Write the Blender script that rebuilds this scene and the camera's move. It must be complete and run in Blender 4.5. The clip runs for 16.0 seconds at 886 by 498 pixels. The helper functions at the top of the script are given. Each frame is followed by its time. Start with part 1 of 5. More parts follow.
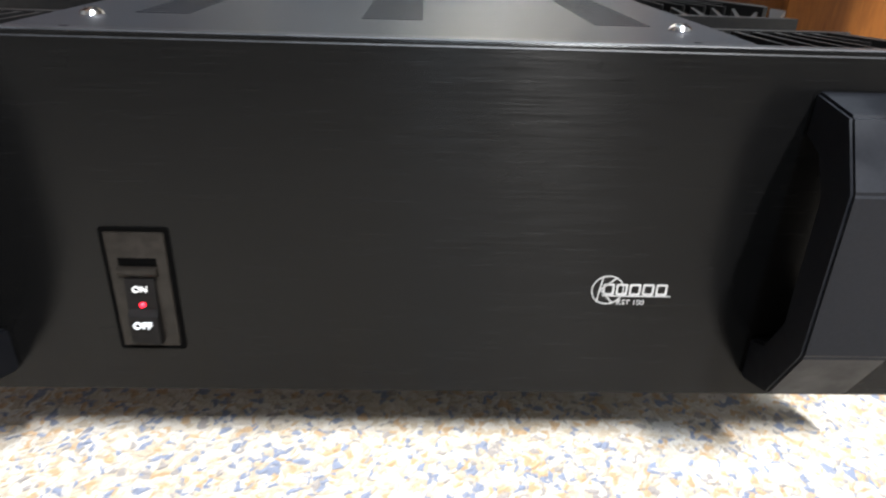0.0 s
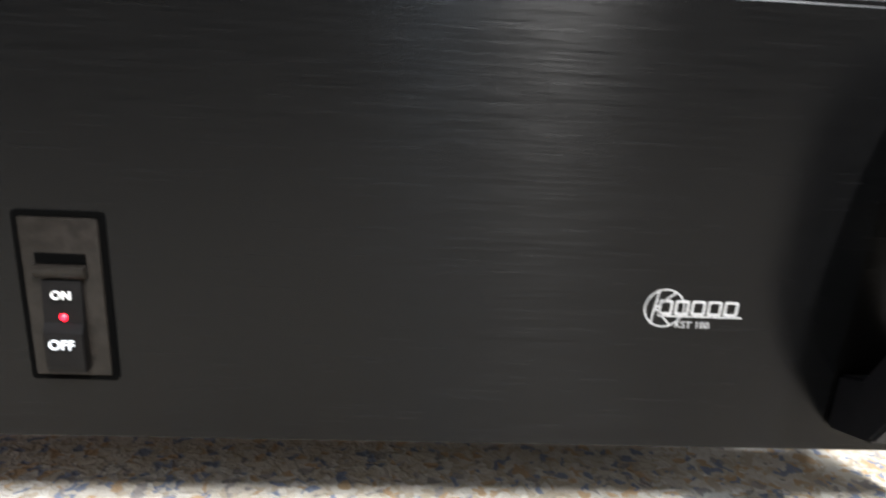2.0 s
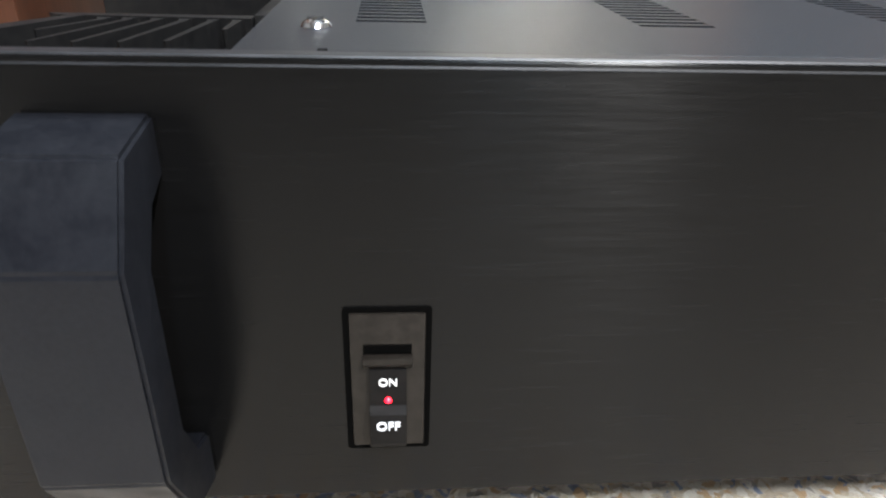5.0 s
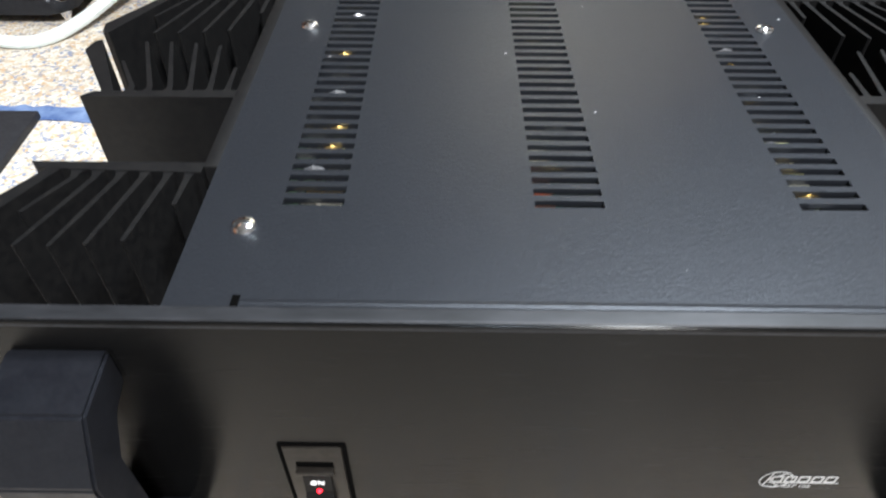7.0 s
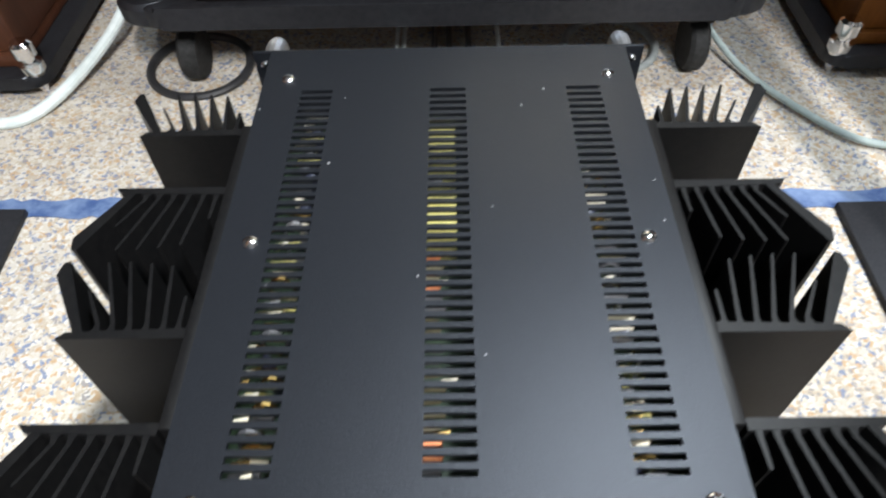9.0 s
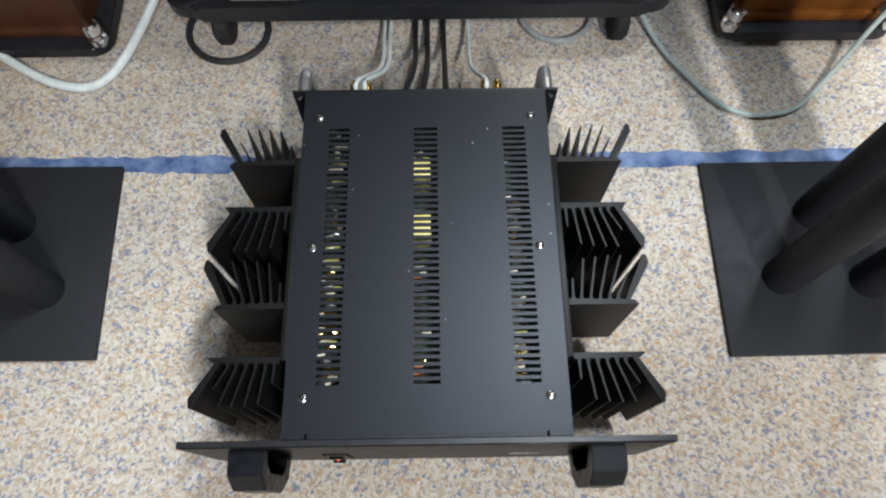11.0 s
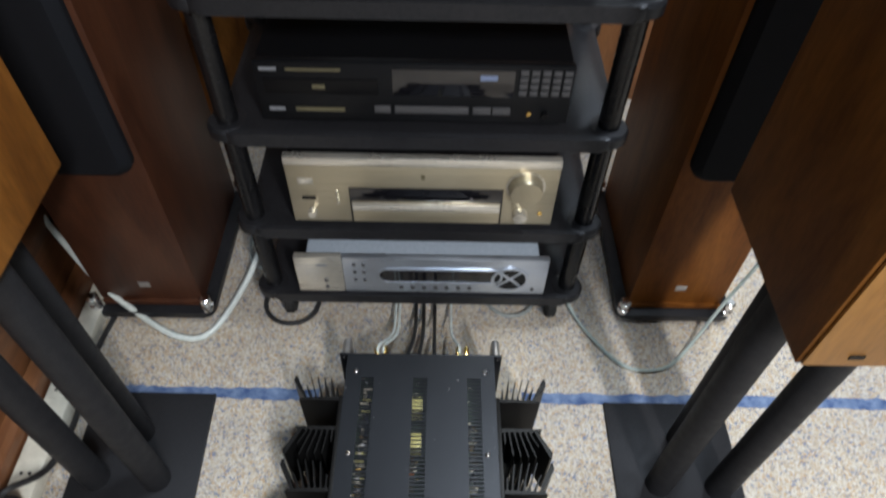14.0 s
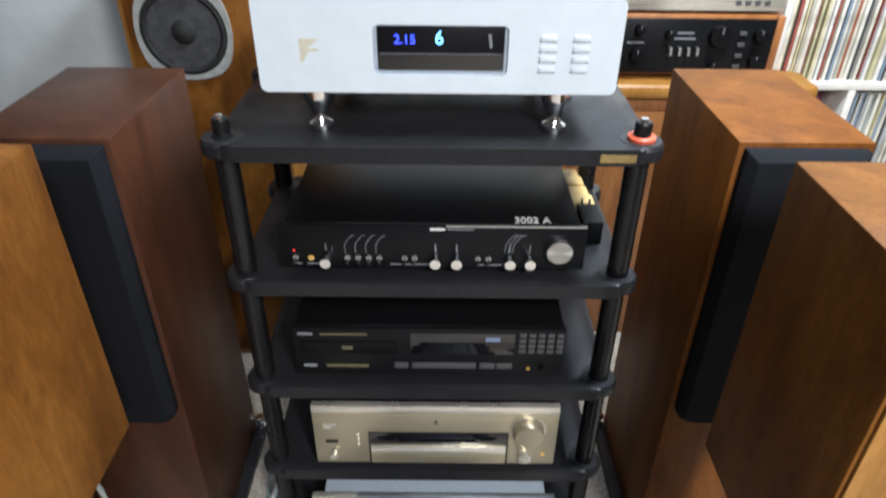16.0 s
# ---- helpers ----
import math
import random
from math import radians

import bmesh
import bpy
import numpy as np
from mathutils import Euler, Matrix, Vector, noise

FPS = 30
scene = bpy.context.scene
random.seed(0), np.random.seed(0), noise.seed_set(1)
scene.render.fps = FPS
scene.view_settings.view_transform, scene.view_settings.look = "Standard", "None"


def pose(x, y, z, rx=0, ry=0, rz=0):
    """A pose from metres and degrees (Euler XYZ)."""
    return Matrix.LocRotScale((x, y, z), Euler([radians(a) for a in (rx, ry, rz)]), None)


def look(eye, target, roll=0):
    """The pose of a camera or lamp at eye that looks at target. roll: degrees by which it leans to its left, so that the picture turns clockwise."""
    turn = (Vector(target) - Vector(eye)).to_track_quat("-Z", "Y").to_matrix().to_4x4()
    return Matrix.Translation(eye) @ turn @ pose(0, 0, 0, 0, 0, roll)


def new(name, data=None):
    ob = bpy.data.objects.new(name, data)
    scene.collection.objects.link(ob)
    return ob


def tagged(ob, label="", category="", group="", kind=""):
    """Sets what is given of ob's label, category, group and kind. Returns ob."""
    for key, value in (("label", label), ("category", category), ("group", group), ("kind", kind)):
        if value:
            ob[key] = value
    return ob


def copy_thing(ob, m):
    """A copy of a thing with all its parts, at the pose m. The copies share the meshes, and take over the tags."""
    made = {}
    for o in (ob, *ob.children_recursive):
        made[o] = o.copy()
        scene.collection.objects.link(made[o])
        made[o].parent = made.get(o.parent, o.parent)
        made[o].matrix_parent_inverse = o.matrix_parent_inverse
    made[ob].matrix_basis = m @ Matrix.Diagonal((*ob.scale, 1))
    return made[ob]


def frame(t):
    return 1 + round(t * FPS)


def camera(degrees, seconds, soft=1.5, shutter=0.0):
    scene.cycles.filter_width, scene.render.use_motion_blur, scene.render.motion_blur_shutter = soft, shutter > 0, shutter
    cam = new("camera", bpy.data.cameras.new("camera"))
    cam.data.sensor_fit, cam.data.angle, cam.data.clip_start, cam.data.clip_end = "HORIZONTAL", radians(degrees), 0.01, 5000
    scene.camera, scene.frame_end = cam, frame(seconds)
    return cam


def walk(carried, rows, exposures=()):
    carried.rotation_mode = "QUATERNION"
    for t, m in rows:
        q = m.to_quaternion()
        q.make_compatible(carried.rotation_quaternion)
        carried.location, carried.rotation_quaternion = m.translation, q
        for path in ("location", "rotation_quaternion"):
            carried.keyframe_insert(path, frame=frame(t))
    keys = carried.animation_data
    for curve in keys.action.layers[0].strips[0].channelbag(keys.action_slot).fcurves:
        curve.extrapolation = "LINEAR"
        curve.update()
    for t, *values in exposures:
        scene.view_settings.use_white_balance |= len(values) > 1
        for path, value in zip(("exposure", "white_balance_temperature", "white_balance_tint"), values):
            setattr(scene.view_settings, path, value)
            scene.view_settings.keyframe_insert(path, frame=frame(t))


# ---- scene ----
cam = camera(67.0, 16.0, soft=2.1, shutter=0.6)
PATH = [
    (0, (0.022, -0.215, 0.207), (0.091, 1.587, -0.659), 1.9),
    (0.5, (0.037, -0.206, 0.189), (0.1, 1.657, -0.535), 2.2),
    (1, (0.04, -0.193, 0.175), (0.129, 1.69, -0.491), 2.5),
    (1.5, (0.029, -0.185, 0.154), (0.119, 1.723, -0.438), 2.4),
    (2, (0.013, -0.178, 0.16), (0.148, 1.724, -0.443), 3.4),
    (2.5, (-0.013, -0.176, 0.165), (0.112, 1.741, -0.393), 3.8),
    (3, (-0.033, -0.182, 0.162), (0.053, 1.751, -0.344), 3.0),
    (3.2, (-0.044, -0.181, 0.166), (0.059, 1.742, -0.374), 3.2),
    (5.3, (-0.076, -0.146, 0.223), (0.065, 1.565, -0.803), 1.7),
    (5.5, (-0.074, -0.142, 0.236), (0.052, 1.526, -0.862), 1.6),
    (6, (-0.065, -0.131, 0.272), (0.016, 1.414, -0.996), 1.4),
    (6.5, (-0.049, -0.127, 0.297), (0.005, 1.344, -1.057), 2.0),
    (7, (-0.031, -0.118, 0.322), (-0.043, 1.306, -1.082), 0.3),
    (7.5, (-0.016, -0.104, 0.35), (-0.057, 1.244, -1.126), -0.4),
    (8, (-0.008, -0.085, 0.375), (-0.049, 1.227, -1.133), -1.1),
    (8.5, (0.004, -0.067, 0.41), (-0.061, 1.23, -1.111), -2.7),
    (9, (0.013, -0.049, 0.451), (-0.021, 1.205, -1.107), -2.0),
    (9.2, (0.02, -0.035, 0.47), (-0.002, 1.152, -1.14), -1.4),
    (11.3, (0.024, -0.065, 0.796), (0.044, 0.662, -1.067), 0.6),
    (11.5, (0.027, -0.074, 0.818), (0.054, 0.653, -1.045), 1.1),
    (12, (0.031, -0.099, 0.878), (0.054, 0.695, -0.957), 1.4),
    (12.5, (0.041, -0.129, 0.955), (0.072, 0.764, -0.834), 1.8),
    (13, (0.045, -0.165, 1.037), (0.084, 0.898, -0.657), 1.4),
    (13.5, (0.04, -0.206, 1.097), (0.056, 0.966, -0.524), 0.6),
    (14, (0.034, -0.231, 1.158), (0.052, 1.048, -0.38), 1.6),
    (14.5, (0.036, -0.245, 1.208), (0.041, 1.159, -0.216), 0.8),
    (15, (0.028, -0.27, 1.257), (0.043, 1.243, -0.051), 1.1),
    (15.5, (0.022, -0.285, 1.287), (0.039, 1.321, 0.095), 1.0),
    (16, (0.018, -0.293, 1.31), (0.021, 1.389, 0.228), 0.6),
]
walk(cam, [(t, look(eye, target, roll)) for t, eye, target, roll in PATH],
     exposures=[(0.0, 1.38), (3.2, 1.52), (5.5, 1.33), (7.0, 1.1), (9.0, 0.55), (11.5, -0.26), (13.0, -0.44), (14.3, -0.34), (15.3, -0.05), (16.0, -0.06)])

# ---------------------------------------------------------------- light
world = bpy.data.worlds.new("room_world")
scene.world = world
world.use_nodes = True
world.node_tree.nodes["Background"].inputs[0].default_value = (0.85, 0.90, 1.0, 1)
world.node_tree.nodes["Background"].inputs[1].default_value = 0.02


def area_lamp(name, eye, target, sx, sy, watts, color):
    data = bpy.data.lights.new(name, "AREA")
    data.shape, data.size, data.size_y, data.energy, data.color = "RECTANGLE", sx, sy, watts, color
    ob = new(name, data)
    ob.matrix_world = look(eye, target)
    return ob


# a ceiling fitting with two tubes behind, and one over the back of the room
area_lamp("ceiling_tube_light", (0.21, -1.50, 2.36), (0.21, -1.20, 0), 0.045, 0.80, 32, (0.72, 0.86, 1.0))
area_lamp("ceiling_tube_light", (0.78, -1.46, 2.36), (0.74, -1.16, 0), 0.09, 0.80, 116, (1.0, 0.985, 0.972))
area_lamp("ceiling_tube_light", (0.70, 0.70, 2.36), (0.66, 0.62, 0), 0.16, 0.70, 72, (0.86, 0.94, 1.0))
area_lamp("window_daylight", (0.12, -1.96, 1.75), (0.1, 0.0, 0.7), 0.12, 1.0, 1.6, (0.50, 0.70, 1.0))


# ---------------------------------------------------------------- materials
def shader(name, base=(0.5, 0.5, 0.5), rough=0.5, metal=0.0, **more):
    m = bpy.data.materials.new(name)
    m.use_nodes = True
    b = m.node_tree.nodes["Principled BSDF"]
    b.inputs["Base Color"].default_value = (*base, 1)
    b.inputs["Roughness"].default_value = rough
    b.inputs["Metallic"].default_value = metal
    for k, v in more.items():
        b.inputs[k.replace("_", " ")].default_value = v
    return m


def add(m, kind, **values):
    n = m.node_tree.nodes.new(kind)
    for k, v in values.items():
        if k in n.inputs:
            n.inputs[k].default_value = v
        elif k.replace("_", " ") in n.inputs:
            n.inputs[k.replace("_", " ")].default_value = v
    return n


def join(m, a, out, b, inp):
    m.node_tree.links.new(a.outputs[out], b.inputs[inp])


def coords(m, scale=(1, 1, 1), source="Object"):
    c = m.node_tree.nodes.new("ShaderNodeTexCoord")
    p = m.node_tree.nodes.new("ShaderNodeMapping")
    p.inputs["Scale"].default_value = scale
    join(m, c, source, p, "Vector")
    return p


def ramp(m, stops, constant=False):
    r = m.node_tree.nodes.new("ShaderNodeValToRGB")
    e = r.color_ramp.elements
    while len(e) < len(stops):
        e.new(0.5)
    for el, (at, c) in zip(e, stops):
        el.position, el.color = at, (*c, 1) if len(c) == 3 else c
    if constant:
        r.color_ramp.interpolation = "CONSTANT"
    return r


def bump(m, tex, out, strength, dist):
    b = m.node_tree.nodes.new("ShaderNodeBump")
    b.inputs["Strength"].default_value, b.inputs["Distance"].default_value = strength, dist
    join(m, tex, out, b, "Height")
    join(m, b, "Normal", m.node_tree.nodes["Principled BSDF"], "Normal")
    return b


def varied(name, dark, light, scale, rough, metal=0.0, stretch=(1, 1, 1), bumps=0.0, dist=0.0005, detail=6, rough_to=None, lo=0.35, hi=0.65):
    """Two-tone noise colour with a matching roughness range and fine relief."""
    m = shader(name, dark, rough, metal)
    b = m.node_tree.nodes["Principled BSDF"]
    n = add(m, "ShaderNodeTexNoise", Scale=scale, Detail=detail, Roughness=0.6)
    join(m, coords(m, stretch), "Vector", n, "Vector")
    r = ramp(m, [(lo, dark), (hi, light)])
    join(m, n, "Fac", r, "Fac")
    join(m, r, "Color", b, "Base Color")
    if rough_to is not None:
        big = add(m, "ShaderNodeTexNoise", Scale=scale * 0.13, Detail=4.0)
        join(m, coords(m, stretch), "Vector", big, "Vector")
        mr = add(m, "ShaderNodeMapRange")
        for k, v in (("From Min", 0.3), ("From Max", 0.7), ("To Min", rough), ("To Max", rough_to)):
            mr.inputs[k].default_value = v
        join(m, big, "Fac", mr, "Value")
        join(m, mr, "Result", b, "Roughness")
    if bumps:
        bump(m, n, "Fac", bumps, dist)
    return m


def wood(name, dark, mid, light, stretch=(9, 9, 1.6), rough=0.42, coat=0.06):
    m = shader(name, mid, rough)
    b = m.node_tree.nodes["Principled BSDF"]
    b.inputs["Coat Weight"].default_value, b.inputs["Coat Roughness"].default_value = coat, 0.25
    p = coords(m, stretch)
    warp = add(m, "ShaderNodeTexNoise", Scale=1.3, Detail=3.0)
    join(m, p, "Vector", warp, "Vector")
    mix = add(m, "ShaderNodeMix")
    mix.data_type = "RGBA"
    mix.inputs["Factor"].default_value = 0.12
    join(m, p, "Vector", mix, "A")
    join(m, warp, "Color", mix, "B")
    n = add(m, "ShaderNodeTexNoise", Scale=2.2, Detail=9.0, Roughness=0.62, Distortion=0.6)
    join(m, mix, "Result", n, "Vector")
    r = ramp(m, [(0.28, dark), (0.5, mid), (0.74, light)])
    join(m, n, "Fac", r, "Fac")
    fine = add(m, "ShaderNodeTexNoise", Scale=22.0, Detail=5.0)
    join(m, p, "Vector", fine, "Vector")
    r2 = ramp(m, [(0.35, (0.82, 0.82, 0.82)), (0.6, (1, 1, 1))])
    join(m, fine, "Fac", r2, "Fac")
    mul = add(m, "ShaderNodeMix")
    mul.data_type, mul.blend_type = "RGBA", "MULTIPLY"
    mul.inputs["Factor"].default_value = 1.0
    join(m, r, "Color", mul, "A")
    join(m, r2, "Color", mul, "B")
    join(m, mul, "Result", b, "Base Color")
    bump(m, fine, "Fac", 0.12, 0.0004)
    return m


def carpet_material():
    m = shader("speckled_carpet", (0.5, 0.46, 0.4), 0.95)
    b = m.node_tree.nodes["Principled BSDF"]
    p = coords(m)
    warp = add(m, "ShaderNodeTexNoise", Scale=140.0, Detail=3.0)
    join(m, p, "Vector", warp, "Vector")
    mix = add(m, "ShaderNodeMix")
    mix.data_type = "RGBA"
    mix.inputs["Factor"].default_value = 0.012
    join(m, p, "Vector", mix, "A")
    join(m, warp, "Color", mix, "B")
    v = add(m, "ShaderNodeTexVoronoi", Scale=330.0)
    join(m, mix, "Result", v, "Vector")
    sep = add(m, "ShaderNodeSeparateColor")
    join(m, v, "Color", sep, "Color")
    r = ramp(m, [(0.0, (0.50, 0.45, 0.38)), (0.28, (0.42, 0.36, 0.28)), (0.48, (0.56, 0.53, 0.48)), (0.64, (0.43, 0.30, 0.18)),
                 (0.74, (0.19, 0.22, 0.30)), (0.85, (0.50, 0.46, 0.41)), (0.94, (0.27, 0.25, 0.24))], True)
    join(m, sep, "Red", r, "Fac")
    big = add(m, "ShaderNodeTexNoise", Scale=5.0, Detail=5.0)
    join(m, p, "Vector", big, "Vector")
    r2 = ramp(m, [(0.3, (0.78, 0.79, 0.82)), (0.7, (1, 0.98, 0.94))])
    join(m, big, "Fac", r2, "Fac")
    mul = add(m, "ShaderNodeMix")
    mul.data_type, mul.blend_type = "RGBA", "MULTIPLY"
    mul.inputs["Factor"].default_value = 1.0
    join(m, r, "Color", mul, "A")
    join(m, r2, "Color", mul, "B")
    join(m, mul, "Result", b, "Base Color")
    h = add(m, "ShaderNodeTexNoise", Scale=420.0, Detail=3.0)
    join(m, p, "Vector", h, "Vector")
    s = add(m, "ShaderNodeMath")
    join(m, h, "Fac", s, 0)
    join(m, v, "Distance", s, 1)
    bump(m, s, "Value", 0.5, 0.002)
    return m


def brushed(name, base, rough, metal, stretch, strength=0.25, aniso=0.7, spec=0.5):
    m = shader(name, base, rough, metal, Anisotropic=aniso, Specular_IOR_Level=spec)
    b = m.node_tree.nodes["Principled BSDF"]
    n = add(m, "ShaderNodeTexNoise", Scale=1.0, Detail=5.0, Roughness=0.7)
    join(m, coords(m, stretch), "Vector", n, "Vector")
    r = ramp(m, [(0.3, tuple(c * 0.75 for c in base)), (0.7, tuple(min(1, c * 1.3) for c in base))])
    join(m, n, "Fac", r, "Fac")
    join(m, r, "Color", b, "Base Color")
    mr = add(m, "ShaderNodeMapRange")
    for k, v in (("From Min", 0.25), ("From Max", 0.75), ("To Min", rough * 0.75), ("To Max", rough * 1.3)):
        mr.inputs[k].default_value = v
    join(m, n, "Fac", mr, "Value")
    join(m, mr, "Result", b, "Roughness")
    tg = m.node_tree.nodes.new("ShaderNodeTangent")
    tg.direction_type, tg.axis = "RADIAL", "X"
    join(m, tg, "Tangent", b, "Tangent")
    bump(m, n, "Fac", strength, 0.0002)
    return m


def spotted_black(name, base, rough):
    """Dark satin paint with a few specks of dust."""
    m = varied(name, base, tuple(c * 1.35 for c in base), 900.0, rough, 0.0, bumps=0.55, dist=0.0003)
    b = m.node_tree.nodes["Principled BSDF"]
    v = add(m, "ShaderNodeTexVoronoi", Scale=60.0, Randomness=1.0)
    join(m, coords(m), "Vector", v, "Vector")
    sep = add(m, "ShaderNodeSeparateColor")
    join(m, v, "Color", sep, "Color")
    size = add(m, "ShaderNodeMath")
    size.operation = "MULTIPLY"
    size.inputs[1].default_value = 0.045
    join(m, sep, "Green", size, 0)
    less = add(m, "ShaderNodeMath")
    less.operation = "LESS_THAN"
    join(m, v, "Distance", less, 0)
    join(m, size, "Value", less, 1)
    old = b.inputs["Base Color"].links[0].from_socket
    mix = add(m, "ShaderNodeMix")
    mix.data_type = "RGBA"
    m.node_tree.links.new(old, mix.inputs["A"])
    mix.inputs["B"].default_value = (0.35, 0.35, 0.36, 1)
    join(m, less, "Value", mix, "Factor")
    join(m, mix, "Result", b, "Base Color")
    return m


def glow(name, color, strength):
    m = shader(name, (0.02, 0.02, 0.02), 0.4)
    b = m.node_tree.nodes["Principled BSDF"]
    b.inputs["Emission Color"].default_value = (*color, 1)
    b.inputs["Emission Strength"].default_value = strength
    return m


def sleeve_material():
    m = shader("record_sleeve_card", (0.5, 0.5, 0.5), 0.6)
    b = m.node_tree.nodes["Principled BSDF"]
    o = m.node_tree.nodes.new("ShaderNodeObjectInfo")
    r = ramp(m, [(0, (0.62, 0.60, 0.52)), (0.16, (0.75, 0.73, 0.66)), (0.3, (0.35, 0.36, 0.38)), (0.42, (0.60, 0.54, 0.34)), (0.55, (0.05, 0.05, 0.05)),
                 (0.64, (0.30, 0.08, 0.06)), (0.7, (0.68, 0.68, 0.66)), (0.82, (0.20, 0.27, 0.36)), (0.9, (0.50, 0.48, 0.30))], True)
    join(m, o, "Random", r, "Fac")
    n = add(m, "ShaderNodeTexNoise", Scale=60.0, Detail=4.0)
    join(m, coords(m, (1, 1, 0.3)), "Vector", n, "Vector")
    r2 = ramp(m, [(0.35, (0.65, 0.63, 0.6)), (0.6, (1, 1, 1))])
    join(m, n, "Fac", r2, "Fac")
    mul = add(m, "ShaderNodeMix")
    mul.data_type, mul.blend_type = "RGBA", "MULTIPLY"
    mul.inputs["Factor"].default_value = 1.0
    join(m, r, "Color", mul, "A")
    join(m, r2, "Color", mul, "B")
    join(m, mul, "Result", b, "Base Color")
    return m


CARPET = carpet_material()
PANEL = brushed("black_brushed_aluminium", (0.0026, 0.0026, 0.0027), 0.23, 0.0, (42, 42, 1500), 0.32, 1.0, 0.125)
TOPBLACK = spotted_black("black_satin_sheet_metal", (0.0066, 0.0074, 0.0092), 0.38)
SINK = varied("black_anodised_fins", (0.0036, 0.0036, 0.0040), (0.0068, 0.0066, 0.0066), 300, 0.45, 0.1, bumps=0.1, dist=0.0002)
HANDLE = varied("black_anodised_handle", (0.0032, 0.0036, 0.0050), (0.0056, 0.0060, 0.0078), 700, 0.32, 0.0, bumps=0.1, dist=0.0002, rough_to=0.5)
DARK = varied("dark_interior_black", (0.008, 0.008, 0.008), (0.016, 0.016, 0.016), 120, 0.6)
ROCKER = varied("black_rocker_plastic", (0.0035, 0.0033, 0.0033), (0.0055, 0.005, 0.005), 300, 0.5)
ROCKER.node_tree.nodes["Principled BSDF"].inputs["Specular IOR Level"].default_value = 0.08
EMBLEM = varied("grey_white_emblem_print", (0.24, 0.24, 0.24), (0.36, 0.36, 0.36), 900, 0.5)
# lighter than the panel: the highlight on its top edge, as colour
EDGE = varied("highlight_black_edge", (0.014, 0.015, 0.017), (0.028, 0.029, 0.033), 250, 0.36, 0.4, stretch=(0.2, 1, 1))
RUBBER = varied("black_rubber", (0.012, 0.012, 0.012), (0.025, 0.025, 0.025), 200, 0.7, bumps=0.1)
SWITCH = varied("bronze_black_plastic", (0.007, 0.006, 0.005), (0.013, 0.011, 0.0095), 350, 0.35, bumps=0.08, dist=0.0002)
CHROME = shader("chrome_plate", (0.78, 0.78, 0.79), 0.12, 1.0)
STEEL = varied("brushed_steel", (0.45, 0.45, 0.46), (0.62, 0.62, 0.63), 400, 0.3, 0.9, bumps=0.05)
SPUN = shader("spun_aluminium", (0.50, 0.50, 0.51), 0.34, 1.0, Anisotropic=0.85)
spun_tangent = SPUN.node_tree.nodes.new("ShaderNodeTangent")
spun_tangent.direction_type, spun_tangent.axis = "RADIAL", "Y"
join(SPUN, spun_tangent, "Tangent", SPUN.node_tree.nodes["Principled BSDF"], "Tangent")
GOLDPLATE = shader("gold_plated_jack", (0.85, 0.58, 0.20), 0.2, 1.0)
WHITE_PRINT = varied("white_print", (0.62, 0.62, 0.62), (0.78, 0.78, 0.78), 800, 0.5)
OFFPRINT = glow("lit_white_lettering", (0.9, 0.95, 1.0), 0.8)
LED = glow("red_indicator", (1.0, 0.004, 0.02), 3.2)
STANDBLACK = varied("black_powder_coat", (0.011, 0.011, 0.0125), (0.019, 0.019, 0.021), 420, 0.48, bumps=0.18, dist=0.0003, rough_to=0.64)
SHELFBLACK = varied("black_satin_shelf", (0.009, 0.009, 0.0105), (0.016, 0.016, 0.018), 160, 0.32, bumps=0.06, dist=0.0003, rough_to=0.5)
POSTBLACK = varied("black_gloss_post", (0.006, 0.006, 0.007), (0.010, 0.010, 0.011), 120, 0.2, rough_to=0.34)
# one tower veneer in two tones: lit right speaker, shaded left speaker
TOWERLIT = wood("lit_tower_veneer", (0.092, 0.028, 0.004), (0.160, 0.053, 0.008), (0.225, 0.082, 0.014), rough=0.55, coat=0.0)
TOWERSHADED = wood("shaded_tower_veneer", (0.036, 0.013, 0.007), (0.062, 0.022, 0.011), (0.088, 0.033, 0.016))
WALNUT = wood("orange_walnut_veneer", (0.072, 0.023, 0.0043), (0.152, 0.056, 0.0095), (0.230, 0.093, 0.018), (7, 7, 2.2), 0.55, 0.0)
TEAK = wood("honey_teak_veneer", (0.22, 0.095, 0.018), (0.30, 0.135, 0.027), (0.37, 0.175, 0.043))
SIDEWOOD = wood("reddish_sideboard_wood", (0.20, 0.07, 0.022), (0.34, 0.13, 0.040), (0.45, 0.19, 0.065))
BOARDWOOD = wood("brown_cabinet_board", (0.09, 0.035, 0.016), (0.17, 0.068, 0.028), (0.25, 0.11, 0.045), (14, 1.1, 14))
CLOTH = varied("black_grille_cloth", (0.006, 0.007, 0.009), (0.013, 0.014, 0.018), 1400, 0.85, bumps=0.4, dist=0.0006)
SILVER = brushed("silver_brushed_front", (0.54, 0.59, 0.67), 0.34, 0.85, (5, 5, 1400), 0.08, 0.5)
SILVERTOP = varied("grey_painted_lid", (0.36, 0.42, 0.50), (0.46, 0.52, 0.60), 260, 0.4, 0.3, bumps=0.05)
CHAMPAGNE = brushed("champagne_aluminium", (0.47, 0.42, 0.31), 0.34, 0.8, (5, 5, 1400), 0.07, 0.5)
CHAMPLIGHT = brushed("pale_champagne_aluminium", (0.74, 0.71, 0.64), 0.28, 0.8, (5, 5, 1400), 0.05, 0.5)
GLASSBLACK = shader("black_display_glass", (0.006, 0.006, 0.008), 0.08, 0.0, Coat_Weight=0.6)
BLACKFRONT = brushed("black_component_front", (0.008, 0.0085, 0.010), 0.32, 0.3, (5, 5, 1200), 0.08, 0.5)
